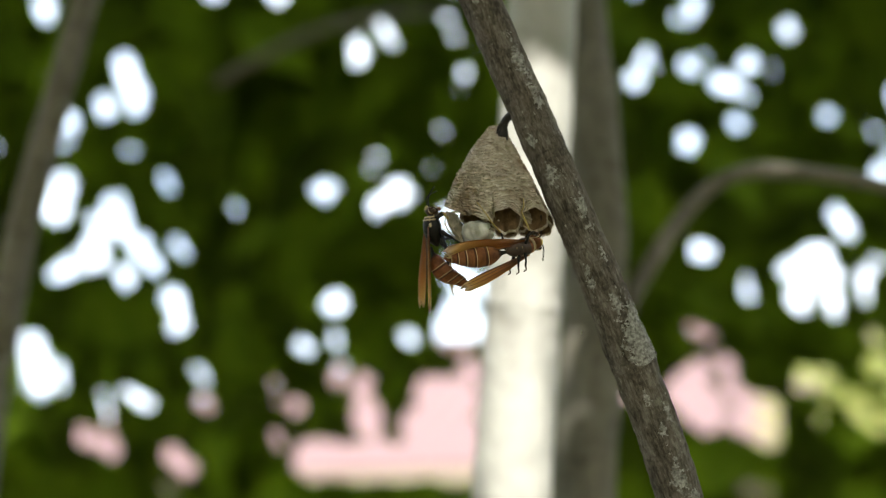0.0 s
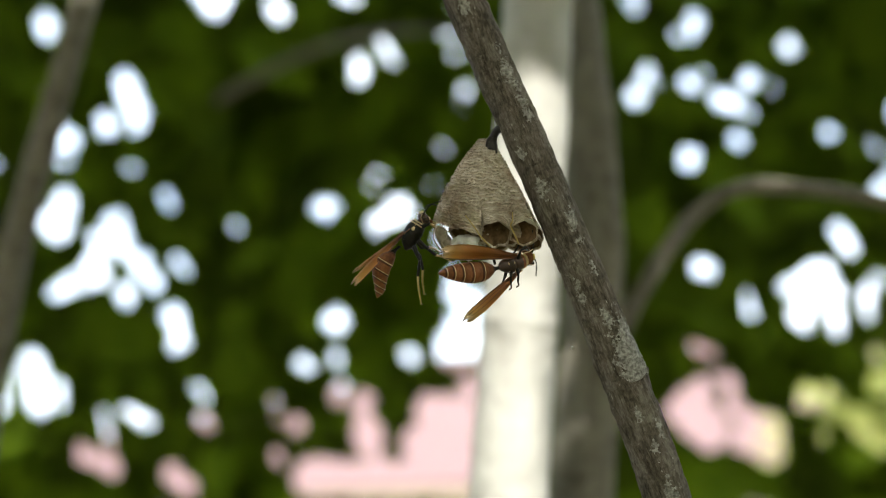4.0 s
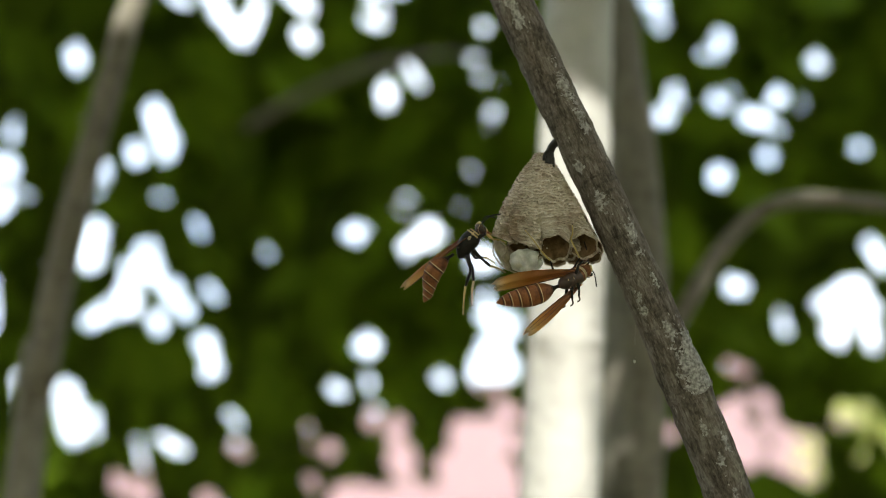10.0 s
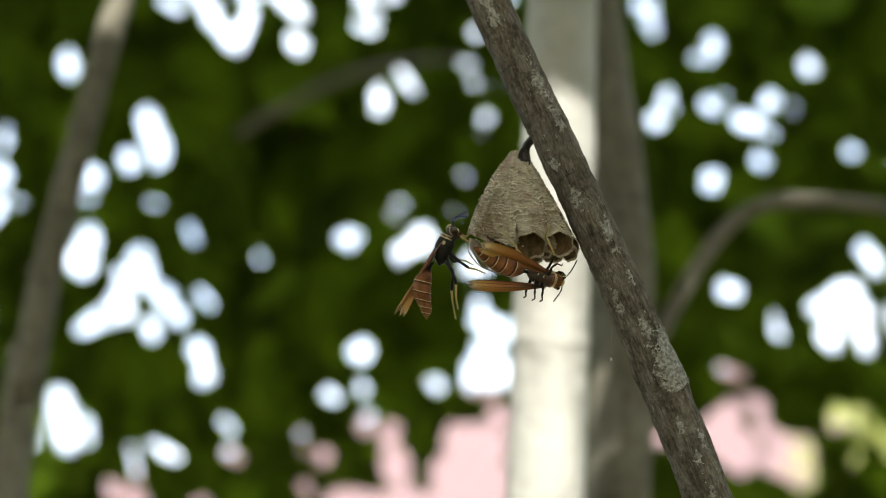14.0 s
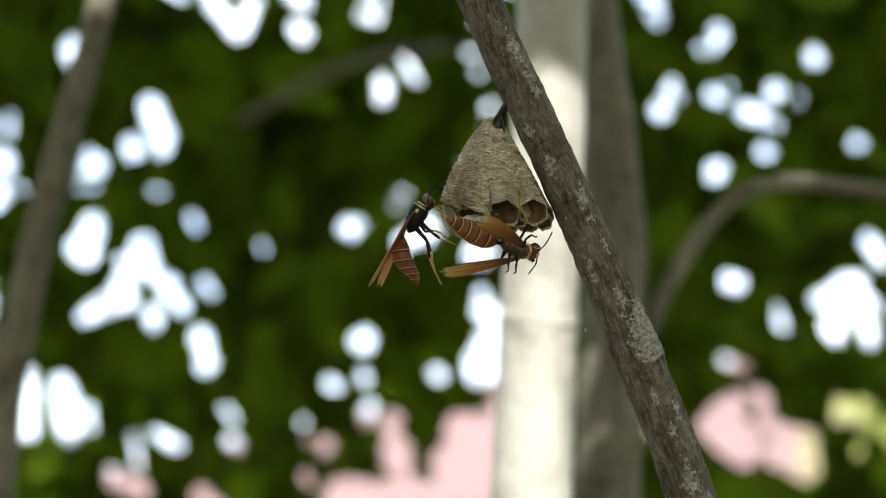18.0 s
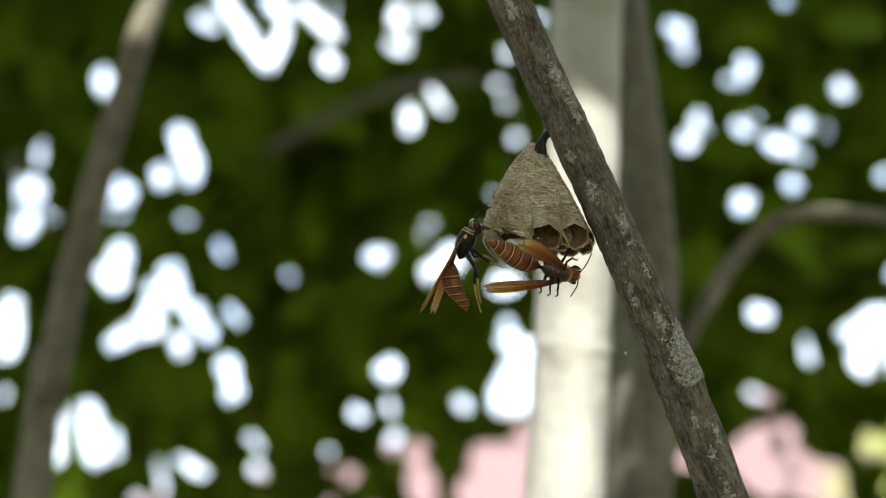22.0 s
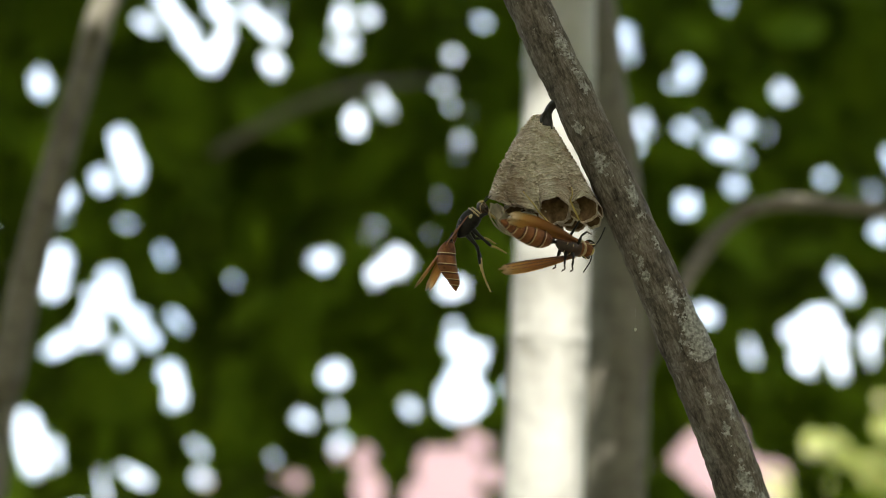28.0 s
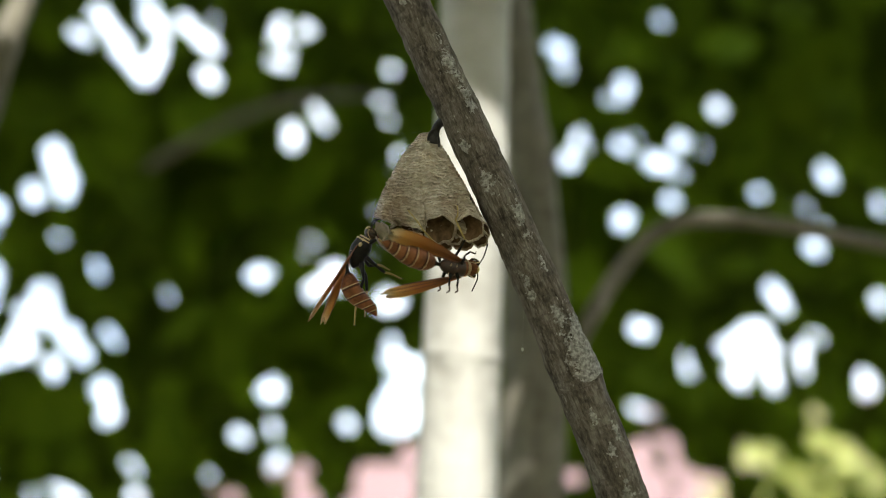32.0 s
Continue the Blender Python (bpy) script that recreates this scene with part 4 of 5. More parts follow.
def grip(wasp_ob, hip, knee, ankle, toe):
    return leg_of(wasp_ob, hip, knee, ankle, toe, "gripping_leg", 0.6, YELLOW, YELLOW)


# thorax centre in millimetres and pitch, then the abdomen, upper and lower wing in degrees below the level line, the wings' turn and the lean of the hind legs
A_ROWS = [
    (0, -2.1, 3.99, 97, 126, 91, 88, 0, 10),
    (0.5, -2.48, 4.54, 74, 88, 54, 66, 25, 10),
    (1, -2.86, 5.1, 72, 75, 45, 60, 33, 12),
    (2, -3.97, 5.42, 51, 95, 30, 50, 30, 8),
    (2.5, -3.79, 5.56, 60, 78, 31, 50, 30, 20),
    (3, -3.6, 5.71, 62, 63, 34, 50, 32, 8),
    (6, -4.31, 6.51, 46, 50, 34, 40, 20, -5),
    (7, -4.42, 6.76, 48, 54, 35, 39, 20, -53),
    (8, -3.5, 6.94, 52, 50, 32, 37, 15, -45),
    (9, -4.35, 7.58, 50, 80, 29, 45, 20, 15),
    (10, -4.39, 7.16, 50, 50, 35, 40, 18, -8),
    (11, -4.16, 7.06, 50, 56, 34, 40, 20, 25),
    (12, -4.61, 7.36, 48, 58, 35, 42, 20, 15),
    (12.5, -3.83, 6.72, 64, 100, 52, 62, 12, 10),
    (13, -3.06, 6.09, 78, 90, 60, 75, 10, 5),
    (14, -4.42, 5.83, 65, 75, 55, 63, 12, 5),
    (17, -4.22, 5.89, 57, 108, 63, 68, 0, 5),
    (18, -4.36, 5.71, 55, 97, 58, 66, 0, 20),
    (19, -3.84, 5.65, 57, 107, 62, 70, 0, 45),
    (20, -4.07, 5.91, 57, 112, 58, 63, 0, 10),
    (21, -4.19, 5.38, 57, 105, 61, 68, 0, 12),
    (22, -3.18, 5.24, 62, 96, 60, 70, 0, 10),
    (23, -3.7, 5.05, 62, 98, 58, 66, 0, 5),
    (24, -3.84, 4.6, 52, 85, 51, 60, 5, 5),
    (25, -4.01, 5.67, 52, 88, 47, 57, 10, 5),
    (26, -4.39, 5.14, 49, 85, 46, 55, 10, 8),
    (29, -2.9, 4.0, 47, 85, 54, 66, 12, 20),
    (30, -2.5, 4.2, 49, 84, 51, 60, 12, 15),
    (31, -2.2, 4.2, 52, 84, 54, 62, 10, 3),
    (32, -2.40, 2.34, 59, 112, 56, 68, 8, -10),
]
# thorax centre and pitch, then abdomen, lower and upper wing as angles below the level, and the upper wing's turn
B_ROWS = [
    (0, 15.62, 0.26, 20, 8, 25, 10, -20),
    (1, 15.33, 0.16, 15, 8, 19, 7, -20),
    (2, 14.89, 0.04, 22, 15, 24, 10, -20),
    (3, 16.16, -0.14, 18, 6, 42, -6, 0),
    (6, 16.18, 0.39, 32, 14, 32, 13, -20),
    (7, 15.41, 0.36, 30, 14, 36, 10, -20),
    (8, 15.56, 0.08, 30, 14, 36, 10, -20),
    (9, 15.01, -0.21, 32, 14, 32, 11, -20),
    (10, 15.86, -0.31, 32, 16, 38, 11, -20),
    (11, 15.72, 0.56, 25, 15, 36, 12, -20),
    (11.5, 15.43, -0.02, 26, 14, 40, 10, -18),
    (12, 15.0, -0.08, 25, 2, 46, -8, 0),
    (12.5, 14.73, -0.12, 22, 12, 30, 10, -15),
    (13, 14.3, -0.0, -14, -27, -3, -30, 0),
    (14, 14.72, -0.45, -14, -22, -4, -20, 0),
    (17, 14.61, -0.82, -16, -18, 11, -28, 24),
    (18, 14.89, -1.11, -14, -22, 9, -24, 24),
    (19, 15.27, -0.73, -12, -21, 20, -33, 25),
    (20, 15.59, -1.7, -10, -20, 6, -22, 24),
    (21, 15.07, -1.53, -9, -22, 13, -28, 24),
    (22, 14.79, -1.07, -10, -23, 4, -23, 24),
    (23, 13.47, 0.3, -12, -22, 25, -45, 45),
    (24, 14.42, -0.75, -10, -20, 8, -18, 5),
    (25, 15.36, -0.39, -8, -20, 13, -16, 5),
    (26, 15.18, -1.33, -8, -20, 12, -14, 0),
    (29, 15.95, -1.19, -10, -16, 8, -16, 0),
    (30, 15.99, -1.34, -8, -18, 7, -15, 0),
    (31, 15.59, -1.61, -8, -18, 12, -15, 0),
    (32, 15.49, -1.44, -3, -18, 12, -18, 0),
]
A_ROLL, B_ROLL, A_Y, B_Y = 14.0, 118.0, 0.2405, 0.2370
A_HINGE, B_HINGE = Vector((-0.0035, 0, 0.0008)), Vector((-0.0029, 0, -0.0005))


def body_pose(x, z, pitch, roll, y, yaw=0.0):
    return BASE @ pose(x * 0.001, y, z * 0.001) @ pose(0, 0, 0, 0, -pitch, 0) @ pose(0, 0, 0, 0, 0, yaw) @ pose(0, 0, 0, roll)


def swing(hinge, roll, deg, twist=0.0, yaw=0.0, near=0.0):
    """A part's pose on its body: turned by deg in the plane of the view about its hinge, after a twist along its length."""
    q = pose(0, 0, 0, 0, 0, yaw) @ pose(0, 0, 0, roll)
    return Matrix.Translation(hinge) @ q.inverted() @ pose(0, 0, 0, 0, -deg, 0) @ pose(0, 0, 0, 0, 0, near) @ q @ pose(0, 0, 0, twist)


B_YAW = 30.0
B_FIRST = body_pose(14.2, -1.4, -14, B_ROLL, B_Y, B_YAW)
GRIPS = []
for hip, knee, ankle, toe in (((12.6, 239.0, -0.2), (11.5, 236.4, 3.2), (9.6, 235.9, 5.3), (6.7, 236.3, 9.3)),
                              ((15.2, 239.0, 0.3), (17.2, 236.3, 3.6), (15.5, 236.0, 7.4), (15.9, 236.4, 10.0))):
    inv = (BASE.inverted() @ B_FIRST).inverted()
    GRIPS.append(grip(wasp_b, *[tuple((inv @ (Vector(p) * 0.001)) * 1000) for p in (hip, knee, ankle, toe)]))

# the short legs under its body, laid out hanging down
B_HANG = body_pose(14.7, -0.74, -16, B_ROLL, B_Y, B_YAW)
inv = (BASE.inverted() @ B_HANG).inverted()
for spec in (((13.3, 235.9, -1.5), (13.0, 234.9, -3.0), (12.9, 235.3, -4.0), (12.4, 235.8, -5.2)),
             ((14.5, 235.9, -1.9), (14.5, 234.9, -3.4), (14.3, 235.3, -4.4), (13.9, 235.8, -5.5)),
             ((12.3, 236.4, -1.2), (11.6, 235.4, -2.6), (11.2, 235.6, -3.6), (10.8, 236.0, -4.6)),
             ((15.7, 235.8, -0.5), (16.4, 235.0, 1.0), (17.5, 235.6, 1.7), (18.5, 236.4, 1.4))):
    legs_b.append(leg_of(wasp_b, *[tuple((inv @ (Vector(p) * 0.001)) * 1000) for p in spec], "leg", 0.75, DARK_RUST))

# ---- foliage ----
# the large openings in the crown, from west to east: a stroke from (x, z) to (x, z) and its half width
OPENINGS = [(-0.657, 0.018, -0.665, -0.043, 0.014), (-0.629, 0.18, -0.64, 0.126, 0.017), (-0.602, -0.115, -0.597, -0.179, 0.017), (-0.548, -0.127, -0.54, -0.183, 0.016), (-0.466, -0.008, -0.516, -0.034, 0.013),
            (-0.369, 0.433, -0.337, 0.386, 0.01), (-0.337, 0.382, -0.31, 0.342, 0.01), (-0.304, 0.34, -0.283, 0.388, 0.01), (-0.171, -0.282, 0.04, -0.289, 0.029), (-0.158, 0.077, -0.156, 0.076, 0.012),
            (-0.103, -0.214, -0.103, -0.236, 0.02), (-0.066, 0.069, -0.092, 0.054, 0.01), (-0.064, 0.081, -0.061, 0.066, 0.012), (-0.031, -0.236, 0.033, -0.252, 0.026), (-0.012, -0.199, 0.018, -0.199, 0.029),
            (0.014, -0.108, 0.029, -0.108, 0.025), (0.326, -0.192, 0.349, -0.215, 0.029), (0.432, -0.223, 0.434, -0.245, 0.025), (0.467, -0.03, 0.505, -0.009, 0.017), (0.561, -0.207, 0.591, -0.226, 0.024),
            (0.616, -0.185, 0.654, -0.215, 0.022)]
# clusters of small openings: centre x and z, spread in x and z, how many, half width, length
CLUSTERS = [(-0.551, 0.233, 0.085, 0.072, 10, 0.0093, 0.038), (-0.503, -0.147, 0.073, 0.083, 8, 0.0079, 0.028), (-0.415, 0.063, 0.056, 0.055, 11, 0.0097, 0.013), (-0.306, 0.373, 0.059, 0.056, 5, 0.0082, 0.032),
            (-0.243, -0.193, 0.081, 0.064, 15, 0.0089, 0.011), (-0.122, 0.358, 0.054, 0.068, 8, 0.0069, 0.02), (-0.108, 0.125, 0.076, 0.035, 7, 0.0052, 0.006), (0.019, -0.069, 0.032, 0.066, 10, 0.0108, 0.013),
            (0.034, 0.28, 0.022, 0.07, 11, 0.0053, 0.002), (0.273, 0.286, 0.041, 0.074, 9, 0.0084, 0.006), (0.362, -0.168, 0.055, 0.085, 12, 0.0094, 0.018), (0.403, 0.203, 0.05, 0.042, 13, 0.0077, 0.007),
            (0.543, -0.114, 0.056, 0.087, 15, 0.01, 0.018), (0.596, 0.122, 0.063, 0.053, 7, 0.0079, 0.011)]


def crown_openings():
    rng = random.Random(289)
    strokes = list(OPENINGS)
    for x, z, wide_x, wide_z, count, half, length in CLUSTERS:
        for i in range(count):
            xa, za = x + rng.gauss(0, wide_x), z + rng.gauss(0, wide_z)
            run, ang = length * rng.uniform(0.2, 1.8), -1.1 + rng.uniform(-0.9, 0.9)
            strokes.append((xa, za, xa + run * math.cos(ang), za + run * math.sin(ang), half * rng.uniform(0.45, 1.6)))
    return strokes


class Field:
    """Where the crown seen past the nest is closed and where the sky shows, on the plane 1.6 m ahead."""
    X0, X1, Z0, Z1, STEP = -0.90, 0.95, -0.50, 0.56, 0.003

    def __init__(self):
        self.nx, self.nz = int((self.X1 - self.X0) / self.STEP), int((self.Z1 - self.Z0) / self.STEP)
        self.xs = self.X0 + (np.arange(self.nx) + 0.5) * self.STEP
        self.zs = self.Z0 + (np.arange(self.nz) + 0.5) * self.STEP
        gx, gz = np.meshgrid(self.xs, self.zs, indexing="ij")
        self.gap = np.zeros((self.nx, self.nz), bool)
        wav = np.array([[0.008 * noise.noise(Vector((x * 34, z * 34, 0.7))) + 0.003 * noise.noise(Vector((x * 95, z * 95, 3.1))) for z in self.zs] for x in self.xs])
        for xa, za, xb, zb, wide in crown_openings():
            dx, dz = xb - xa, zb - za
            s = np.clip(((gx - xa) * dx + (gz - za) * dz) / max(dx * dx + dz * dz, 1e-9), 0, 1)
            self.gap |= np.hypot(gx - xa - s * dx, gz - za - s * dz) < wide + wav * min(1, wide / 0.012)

    def cells(self, x, z, length, width, ang):
        r = int(length / 2 / self.STEP) + 1
        i, j = int((x - self.X0) / self.STEP), int((z - self.Z0) / self.STEP)
        i0, i1, j0, j1 = max(i - r, 0), min(i + r + 1, self.nx), max(j - r, 0), min(j + r + 1, self.nz)
        dx, dz = self.xs[i0:i1, None] - x, self.zs[None, j0:j1] - z
        u, v = dx * math.cos(ang) + dz * math.sin(ang), -dx * math.sin(ang) + dz * math.cos(ang)
        return (slice(i0, i1), slice(j0, j1)), (u / (length / 2)) ** 2 + (v / (width / 2)) ** 2


def crown_layer(field, near, far, rng, sizes):
    verts, faces = [], []
    covered = field.gap.copy()
    order = [(i, j) for i in range(field.nx) for j in range(field.nz)]
    rng.shuffle(order)
    for i, j in order:
        if covered[i, j]:
            continue
        x, z = field.xs[i], field.zs[j]
        for k, size in enumerate(sizes):
            length = size * rng.uniform(0.8, 1.15)
            width = length * rng.uniform(0.42, 0.58)
            ang = math.radians(rng.gauss(-90, 50))
            win, d = field.cells(x, z, length, width, ang)
            if k < len(sizes) - 1 and (field.gap[win] & (d < 0.9)).any():
                continue
            break
        covered[win] |= d < 0.7
        y = rng.uniform(near, far)
        s = y / 1.6
        along = Vector((math.cos(ang), rng.uniform(-0.35, 0.35), math.sin(ang)))
        normal = Vector((rng.uniform(-0.4, 0.4), -1, rng.uniform(-0.2, 0.5)))
        lv, lf = leaf((x * s, y, z * s), along, normal, length * s * 1.05, width * s * 1.1)
        n = len(verts)
        verts += lv
        faces += [tuple(q + n for q in fc) for fc in lf]
    return verts, faces


def far_tree():
    rng = random.Random(5)
    t = thing("leafy_tree", "dark green broad-leaved tree in shade, sky showing through", "tree")
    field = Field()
    # single small leaves hanging across the openings belong to the nearer layer
    tips, tip_faces = [], []
    for i in range(5200):
        x, z = rng.uniform(-0.88, 0.93), rng.uniform(-0.48, 0.54)
        a, c = int((x - field.X0) / field.STEP), int((z - field.Z0) / field.STEP)
        if z < -0.14 or not all(0 <= a + p < field.nx and 0 <= c + q < field.nz and field.gap[a + p, c + q] for p in (-3, 0, 3) for q in (-3, 0, 3)):
            continue
        length = rng.uniform(0.010, 0.022)
        lv, lf = leaf((x * 0.96, 1.6 * 0.96, z * 0.96), (rng.uniform(-1, 1), rng.uniform(-0.3, 0.3), rng.uniform(-1, 0.3)), (rng.uniform(-0.5, 0.5), -1, 0.3), length, length * 0.5)
        n = len(tips)
        tips += lv
        tip_faces += [tuple(q + n for q in fc) for fc in lf]
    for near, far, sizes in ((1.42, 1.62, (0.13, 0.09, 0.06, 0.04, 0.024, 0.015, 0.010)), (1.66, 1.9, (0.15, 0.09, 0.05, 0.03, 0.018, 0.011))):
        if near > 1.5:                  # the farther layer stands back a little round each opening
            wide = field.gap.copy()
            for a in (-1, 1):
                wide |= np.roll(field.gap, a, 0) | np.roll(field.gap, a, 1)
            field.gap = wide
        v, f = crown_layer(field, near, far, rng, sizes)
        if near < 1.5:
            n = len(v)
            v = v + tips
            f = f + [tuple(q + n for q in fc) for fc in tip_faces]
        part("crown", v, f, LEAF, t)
    # the rest of the crown, round the part that faces the nest
    v, f = [], []
    shrub_at = Vector((1.30, 3.5, -0.52))
    while len(f) < 9000:
        d = Vector((rng.gauss(0, 0.55), rng.gauss(0, 0.5), rng.gauss(0, 0.5)))
        p = Vector((d.x * 1.5, 1.95 + d.y * 0.75, 0.25 + d.z * 1.05))
        if p.y < 1.3 or (abs(p.x / p.y) < 0.57 and -0.33 < p.z / p.y < 0.36) or in_base(p).z < 0.25:
            continue
        q = p - shrub_at
        if (q - SUN * q.dot(SUN)).length < 0.55 or d.length > 1.25:
            continue
        size = rng.uniform(0.08, 0.16)
        lv, lf = leaf(p, (rng.uniform(-1, 1), rng.uniform(-0.6, 0.6), rng.uniform(-1, 0.3)), (rng.uniform(-0.6, 0.6), -0.7, rng.uniform(0.1, 0.9)), size, size * 0.5)
        n = len(v)
        v += lv
        f += [tuple(q_ + n for q_ in fc) for fc in lf]
    part("crown", v, f, LEAF, t)
    v, f, u = tube(to_ground_line((-0.9, 2.05, 0.2)), 0.05, 16, 0.1, 12)
    part("trunk", v, f, GREY_BARK, t)
    v, f, u = tube(bezier([(-0.9, 2.05, 0.2), (-0.45, 1.75, 0.17), (-0.26, 1.42, 0.203), (-0.146, 1.37, 0.249), (-0.055, 1.40, 0.275), (0.08, 1.64, 0.33), (0.3, 1.8, 0.4)], 40),
                   [0.0082 - 0.00012 * i for i in range(41)], 12, 0.12, 40)
    part("limb", v, f, GREY_BARK, t, "pale brown limb crossing the crown")
    return t


def to_ground_line(top):
    p = in_base(top)
    inv = BASE.inverted()
    return [inv @ q for q in bezier([(p.x - 0.1, p.y + 0.05, -0.1), (p.x - 0.03, p.y, p.z * 0.5), p, (p.x + 0.15, p.y, p.z + 1.2)], 40)]


far_tree()


def shrub():
    """Sunlit yellow-green shrub in front of the house."""
    rng = random.Random(11)
    t = thing("garden_shrub", "sunlit yellow green garden shrub", "shrub")
    verts, faces = [], []
    for c, size, count in (((1.34, 3.5, -0.50), (0.20, 0.25, 0.16), 480), ((1.16, 3.6, -0.72), (0.22, 0.2, 0.14), 300), ((1.45, 3.5, -0.62), (0.3, 0.25, 0.25), 420),
                           ((1.16, 3.5, -0.40), (0.13, 0.2, 0.15), 210), ((1.28, 3.5, -0.34), (0.14, 0.2, 0.16), 220), ((1.06, 3.5, -0.56), (0.14, 0.2, 0.12), 120)):
        for i in range(count):
            d = Vector((rng.gauss(0, 0.5), rng.gauss(0, 0.5), rng.gauss(0, 0.5)))
            p = Vector((c[0] + d.x * size[0], c[1] + d.y * size[1], c[2] + d.z * size[2]))
            al = Vector((rng.uniform(-1, 1), rng.uniform(-1, 1), rng.uniform(-0.6, 1)))
            lv, lf = leaf(p, al, (rng.uniform(-0.5, 0.5), -0.6, 1), rng.uniform(0.04, 0.09), rng.uniform(0.02, 0.035))
            n = len(verts)
            verts += lv
            faces += [tuple(q + n for q in fc) for fc in lf]
    part("crown", verts, faces, LEAF_LIGHT, t)
    foot = in_base((1.25, 3.5, -0.52))
    inv = BASE.inverted()
    for dx in (-0.12, 0.0, 0.13):
        line = [inv @ q for q in bezier([(foot.x + dx * 0.3, foot.y, -0.1), (foot.x + dx * 0.6, foot.y, foot.z * 0.5), (foot.x + dx, foot.y, foot.z)], 16)]
        v, f, u = tube(line, [0.014 - 0.0005 * i for i in range(17)], 10, 0.1, 30)
        part("stem", v, f, GREY_BARK, t)


shrub()


def overhead_tree():
    """A crown added above, out of view, that keeps the nest and the foliage in shade but for one opening."""
    rng = random.Random(23)
    t = thing("leafy_tree", "unseen dark green broad-leaved tree, added overhead for shade", "tree")
    lit = [Vector((0.0245 + 0.064 * z, 0.41, z)) for z in [-0.115 + 0.153 * i / 30 for i in range(31)]] + [Vector((0.0375 + 0.064 * z, 0.41, z)) for z in [-0.115 + 0.155 * i / 30 for i in range(31)]] + [Vector((-0.135 + 0.026 * i / 8, 0.475, 0.140 + 0.12 * i / 8)) for i in range(9)]
    shrub_c = Vector((1.27, 3.5, -0.50))
    verts, faces = [], []
    def clear(q, size):
        for p in lit:
            d = q - p
            if (d - SUN * d.dot(SUN)).length < 0.012 + size * 0.3:
                return False
        d = q - shrub_c
        return (d - SUN * d.dot(SUN)).length > 0.5 + size * 0.3
    # leaves set on the sun's line to whatever is to stay shaded
    def grow(lo, hi, s0, s1, size, count):
        for i in range(count):
            p = Vector([rng.uniform(a, b) for a, b in zip(lo, hi)])
            q = p + SUN * rng.uniform(s0, s1)
            L_ = size * rng.uniform(0.7, 1.2)
            if not clear(q, L_):
                continue
            al = Vector((rng.uniform(-1, 1), rng.uniform(-1, 1), rng.uniform(-0.5, 0.3)))
            lv, lf = leaf(q, al, SUN + Vector((rng.uniform(-0.4, 0.4), rng.uniform(-0.4, 0.4), 0)), L_, L_ * 0.5)
            n = len(verts)
            verts.extend(lv)
            faces.extend(tuple(k + n for k in fc) for fc in lf)
    grow((-0.08, 0.19, -0.2), (0.11, 0.28, 0.16), 0.45, 0.9, 0.07, 1000)
    grow((-0.01, 0.40, 0.066), (0.08, 0.44, 0.4), 0.45, 0.8, 0.028, 1100)
    grow((0.05, 0.47, -0.2), (0.25, 0.5, 0.3), 0.45, 0.8, 0.05, 260)
    grow((-0.3, 0.46, -0.2), (-0.12, 0.5, 0.1), 0.5, 0.8, 0.04, 420)
    grow((-1.1, 1.3, -0.5), (1.1, 2.0, 0.75), 1.5, 2.2, 0.16, 1500)
    part("crown", verts, faces, LEAF, t)
    v, f, u = tube(to_ground_line((-1.6, 0.6, 0.6)), 0.07, 16, 0.1, 12)
    part("trunk", v, f, GREY_BARK, t)
    v, f, u = tube(bezier([(-1.6, 0.6, 0.6), (-0.9, 0.3, 0.9), (-0.1, 0.15, 0.75), (0.5, 0.5, 1.1), (0.9, 1.2, 1.9)], 40), [0.03 - 0.0006 * i for i in range(41)], 12, 0.1, 20)
    part("limb", v, f, GREY_BARK, t)


overhead_tree()


def screening_tree(az0, az1, el0, el1, count, seed, stem=True):
    """One of the unseen trees added around and above the view to cut the skylight."""
    rng = random.Random(seed)
    t = thing("leafy_tree", "unseen dark green broad-leaved tree, added to cut the skylight", "tree", "trees round the clearing", m=pose(0, 0, 0))
    inv = BASE.inverted()
    eye = Vector((0, 0.2, 1.5))
    shafts = [BASE @ Vector((0.024, 0.41, -0.09)), BASE @ Vector((0.029, 0.41, 0.0)), BASE @ Vector((1.27, 3.5, -0.50)), BASE @ Vector((-0.13, 0.485, 0.15))]
    verts, faces = [], []
    for i in range(count):
        az, el = radians(rng.uniform(az0, az1)), math.asin(rng.uniform(math.sin(radians(el0)), math.sin(radians(el1))))
        d = Vector((math.sin(az) * math.cos(el), math.cos(az) * math.cos(el), math.sin(el)))
        q = eye + d * rng.uniform(2.3, 3.4)
        size = rng.uniform(0.22, 0.4)
        if q.z < 0.1 or any(((q - p) - SUN_WORLD * (q - p).dot(SUN_WORLD)).length < w + size * 0.4 for p, w in zip(shafts, (0.03, 0.03, 0.5, 0.04))):
            continue
        al = Vector((rng.uniform(-1, 1), rng.uniform(-1, 1), rng.uniform(-1, 0.2)))
        lv, lf = leaf(q, al, -d + Vector((rng.uniform(-0.5, 0.5), rng.uniform(-0.5, 0.5), 0.3)), size, size * 0.5)
        n = len(verts)
        verts += lv
        faces += [tuple(k + n for k in fc) for fc in lf]
    part("crown", verts, faces, LEAF, t)
    az = radians((az0 + az1) / 2) if stem else radians(120)
    x, y = math.sin(az) * 3.0, 0.2 + math.cos(az) * 3.0
    v, f, u = tube(bezier([(x, y, -0.1), (x + 0.05, y, 1.2), (x - 0.03, y - 0.05, 2.4), (x * 0.8, y * 0.8, 3.6)], 30), [0.08 - 0.0018 * i for i in range(31)], 16, 0.08, 10)
    part("trunk", v, f, GREY_BARK, t)


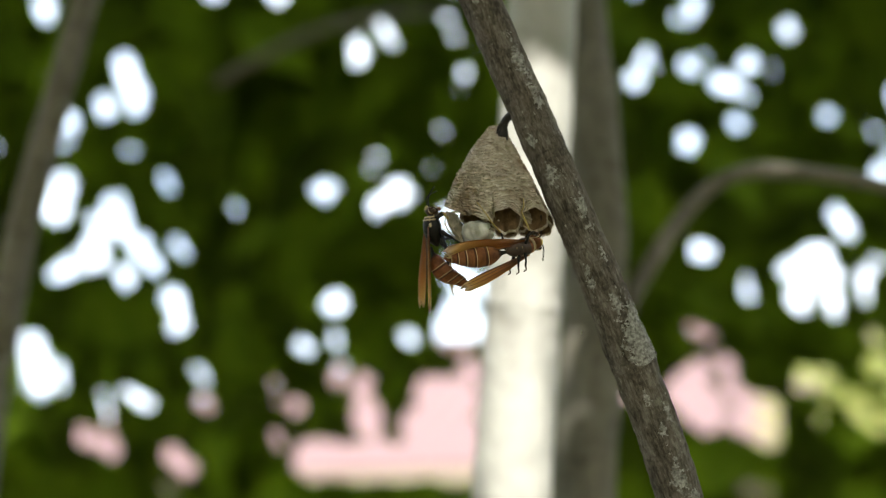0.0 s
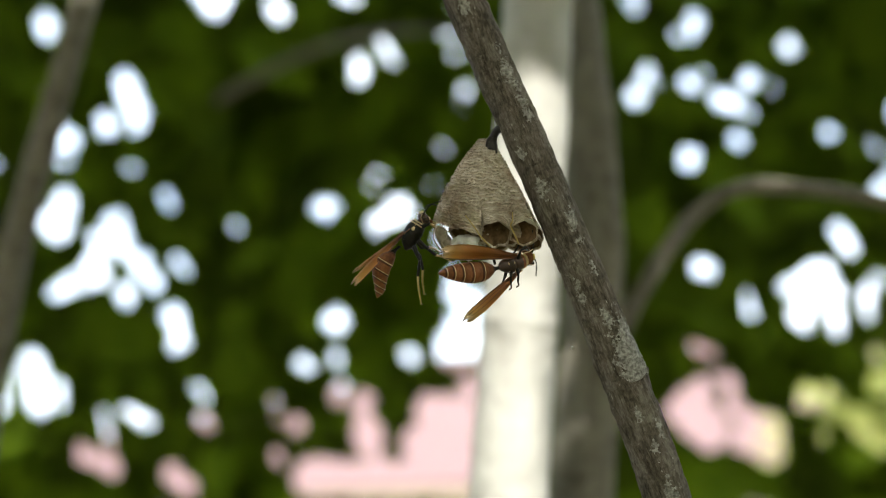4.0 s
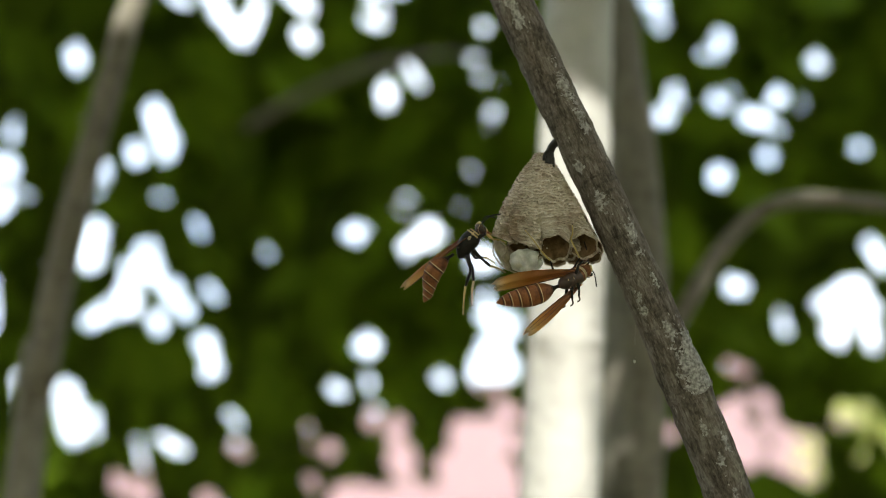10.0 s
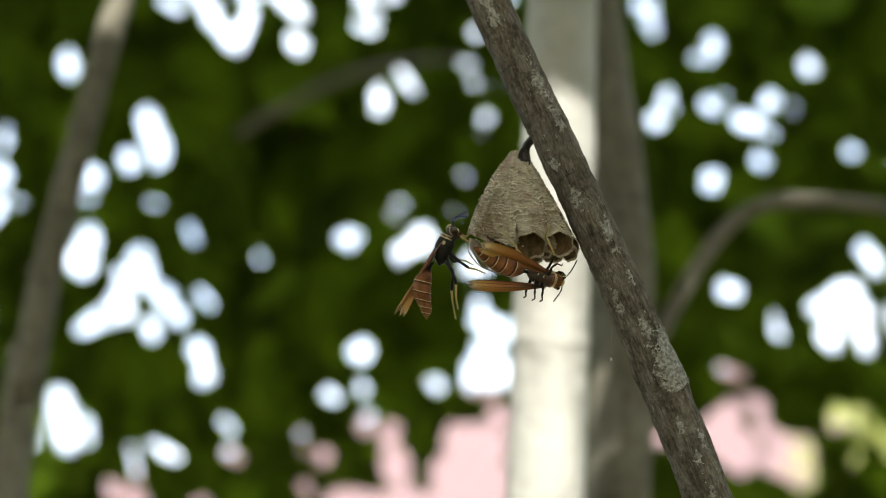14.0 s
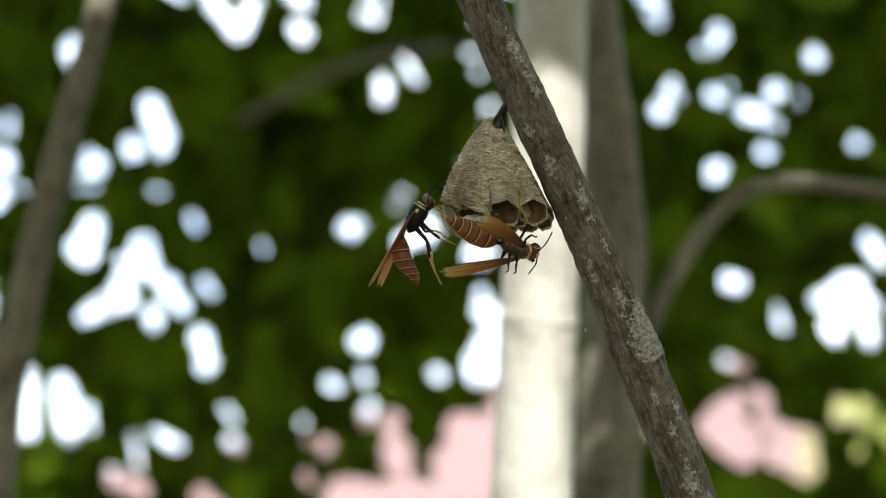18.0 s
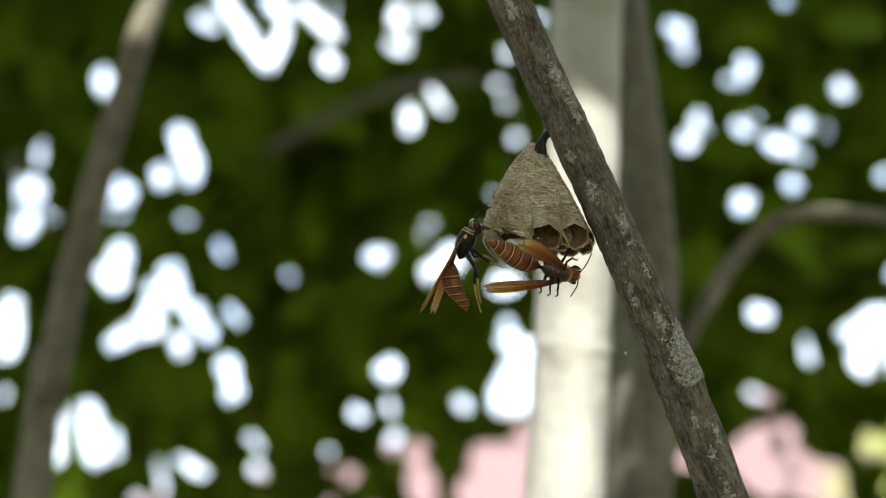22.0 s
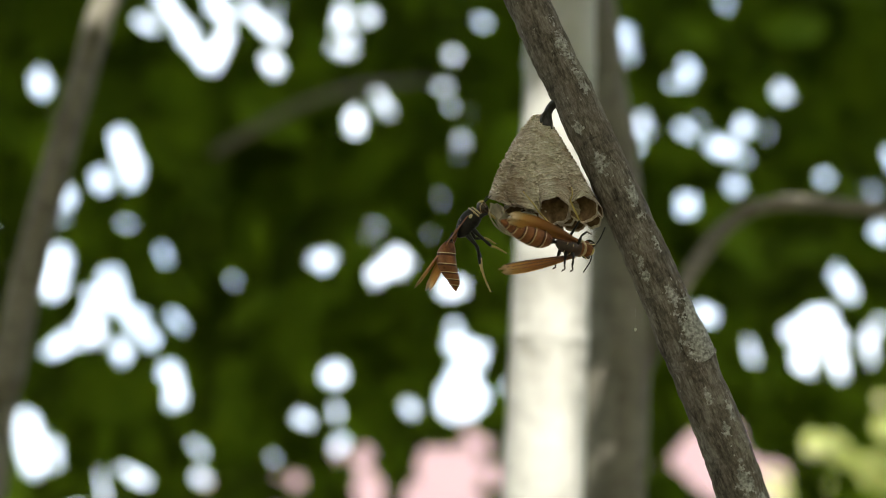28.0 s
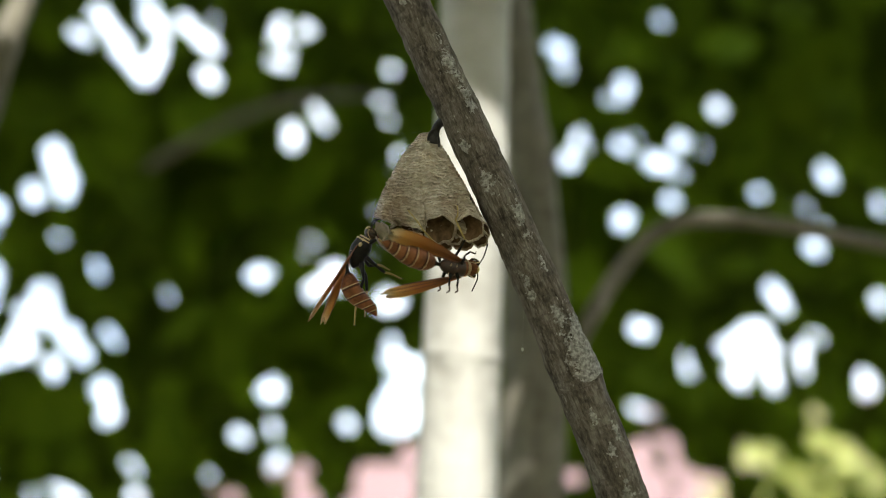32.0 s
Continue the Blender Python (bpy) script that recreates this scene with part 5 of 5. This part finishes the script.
# added trees out of view; their leaf counts set how much skylight gets in
for k, (az0, az1) in enumerate(((31, 95), (95, 150), (150, 205), (205, 260), (260, 329))):
    screening_tree(az0, az1, -25, 62, 600, 40 + k)
screening_tree(0, 360, 58, 90, 300, 60, False)
screening_tree(-33, 33, 44, 62, 130, 61, False)

# a speck of fluff on a strand beside the stem
fluff = thing("seed_fluff", "tiny white speck of fluff hanging on a strand", "fluff")
v, f = ball(mm((28.2, 243.0, -17.0))[0], mm((0.25, 0.22, 0.35))[0], 6, 8, 0.3, 2500)
part("tuft", v, f, SILK, fluff)
v, f, u = tube(bezier(mm((28.2, 243, -16.8), (28.6, 243, -10), (29.2, 242.6, -4.0)), 8), 0.000005, 5)
part("strand", v, f, SILK, fluff)


def motions():
    walk(wasp_a, [(t, body_pose(x, z, p, A_ROLL, A_Y)) for t, x, z, p, g, w, v, n, h in A_ROWS])
    walk(gaster_a, [(t, swing(A_HINGE, A_ROLL, g - p)) for t, x, z, p, g, w, v, n, h in A_ROWS])
    walk(wings_a[0], [(t, swing((0.0006, -0.0013, 0.0011), A_ROLL, w - p, 52, 0.0, -n)) for t, x, z, p, g, w, v, n, h in A_ROWS])
    walk(wings_a[1], [(t, swing((0.0006, 0.0013, 0.0011), A_ROLL, v - p, -45, 0.0, 0.6 * n)) for t, x, z, p, g, w, v, n, h in A_ROWS])
    for k, leg in enumerate(legs_a):
        hip = leg.matrix_basis.translation.copy()
        if k < 4:
            rows = [(t, (78 - p) * (0.9, 0.9, 0.7, 0.7)[k]) for t, x, z, p, g, w, v, n, h in A_ROWS]
        else:
            rows = [(t, 57 - p + (h, 0.6 * h + 9)[k - 4]) for t, x, z, p, g, w, v, n, h in A_ROWS]
        walk(leg, [(t, swing(hip, A_ROLL, a)) for t, a in rows])
    walk(wasp_b, [(t, body_pose(x, z, p, B_ROLL, B_Y, B_YAW)) for t, x, z, p, g, w, o, n in B_ROWS])
    walk(gaster_b, [(t, swing(B_HINGE, B_ROLL, g - p, 0, B_YAW, min(n, 0))) for t, x, z, p, g, w, o, n in B_ROWS])
    walk(wings_b[0], [(t, swing((0.0006, -0.0013, 0.0011), B_ROLL, w - p, 50, B_YAW)) for t, x, z, p, g, w, o, n in B_ROWS])
    walk(wings_b[1], [(t, swing((0.0006, 0.0013, 0.0011), B_ROLL, o - p, -78, B_YAW, n)) for t, x, z, p, g, w, o, n in B_ROWS])
    for leg in legs_b:
        hip = leg.matrix_basis.translation.copy()
        walk(leg, [(t, swing(hip, B_ROLL, (-16 - p) * 0.8, 0, B_YAW)) for t, x, z, p, g, w, o, n in B_ROWS])
    for leg in GRIPS:
        held = B_FIRST @ leg.matrix_basis.copy()
        walk(leg, [(t, body_pose(x, z, p, B_ROLL, B_Y, B_YAW).inverted() @ held) for t, x, z, p, g, w, o, n in B_ROWS])


motions()
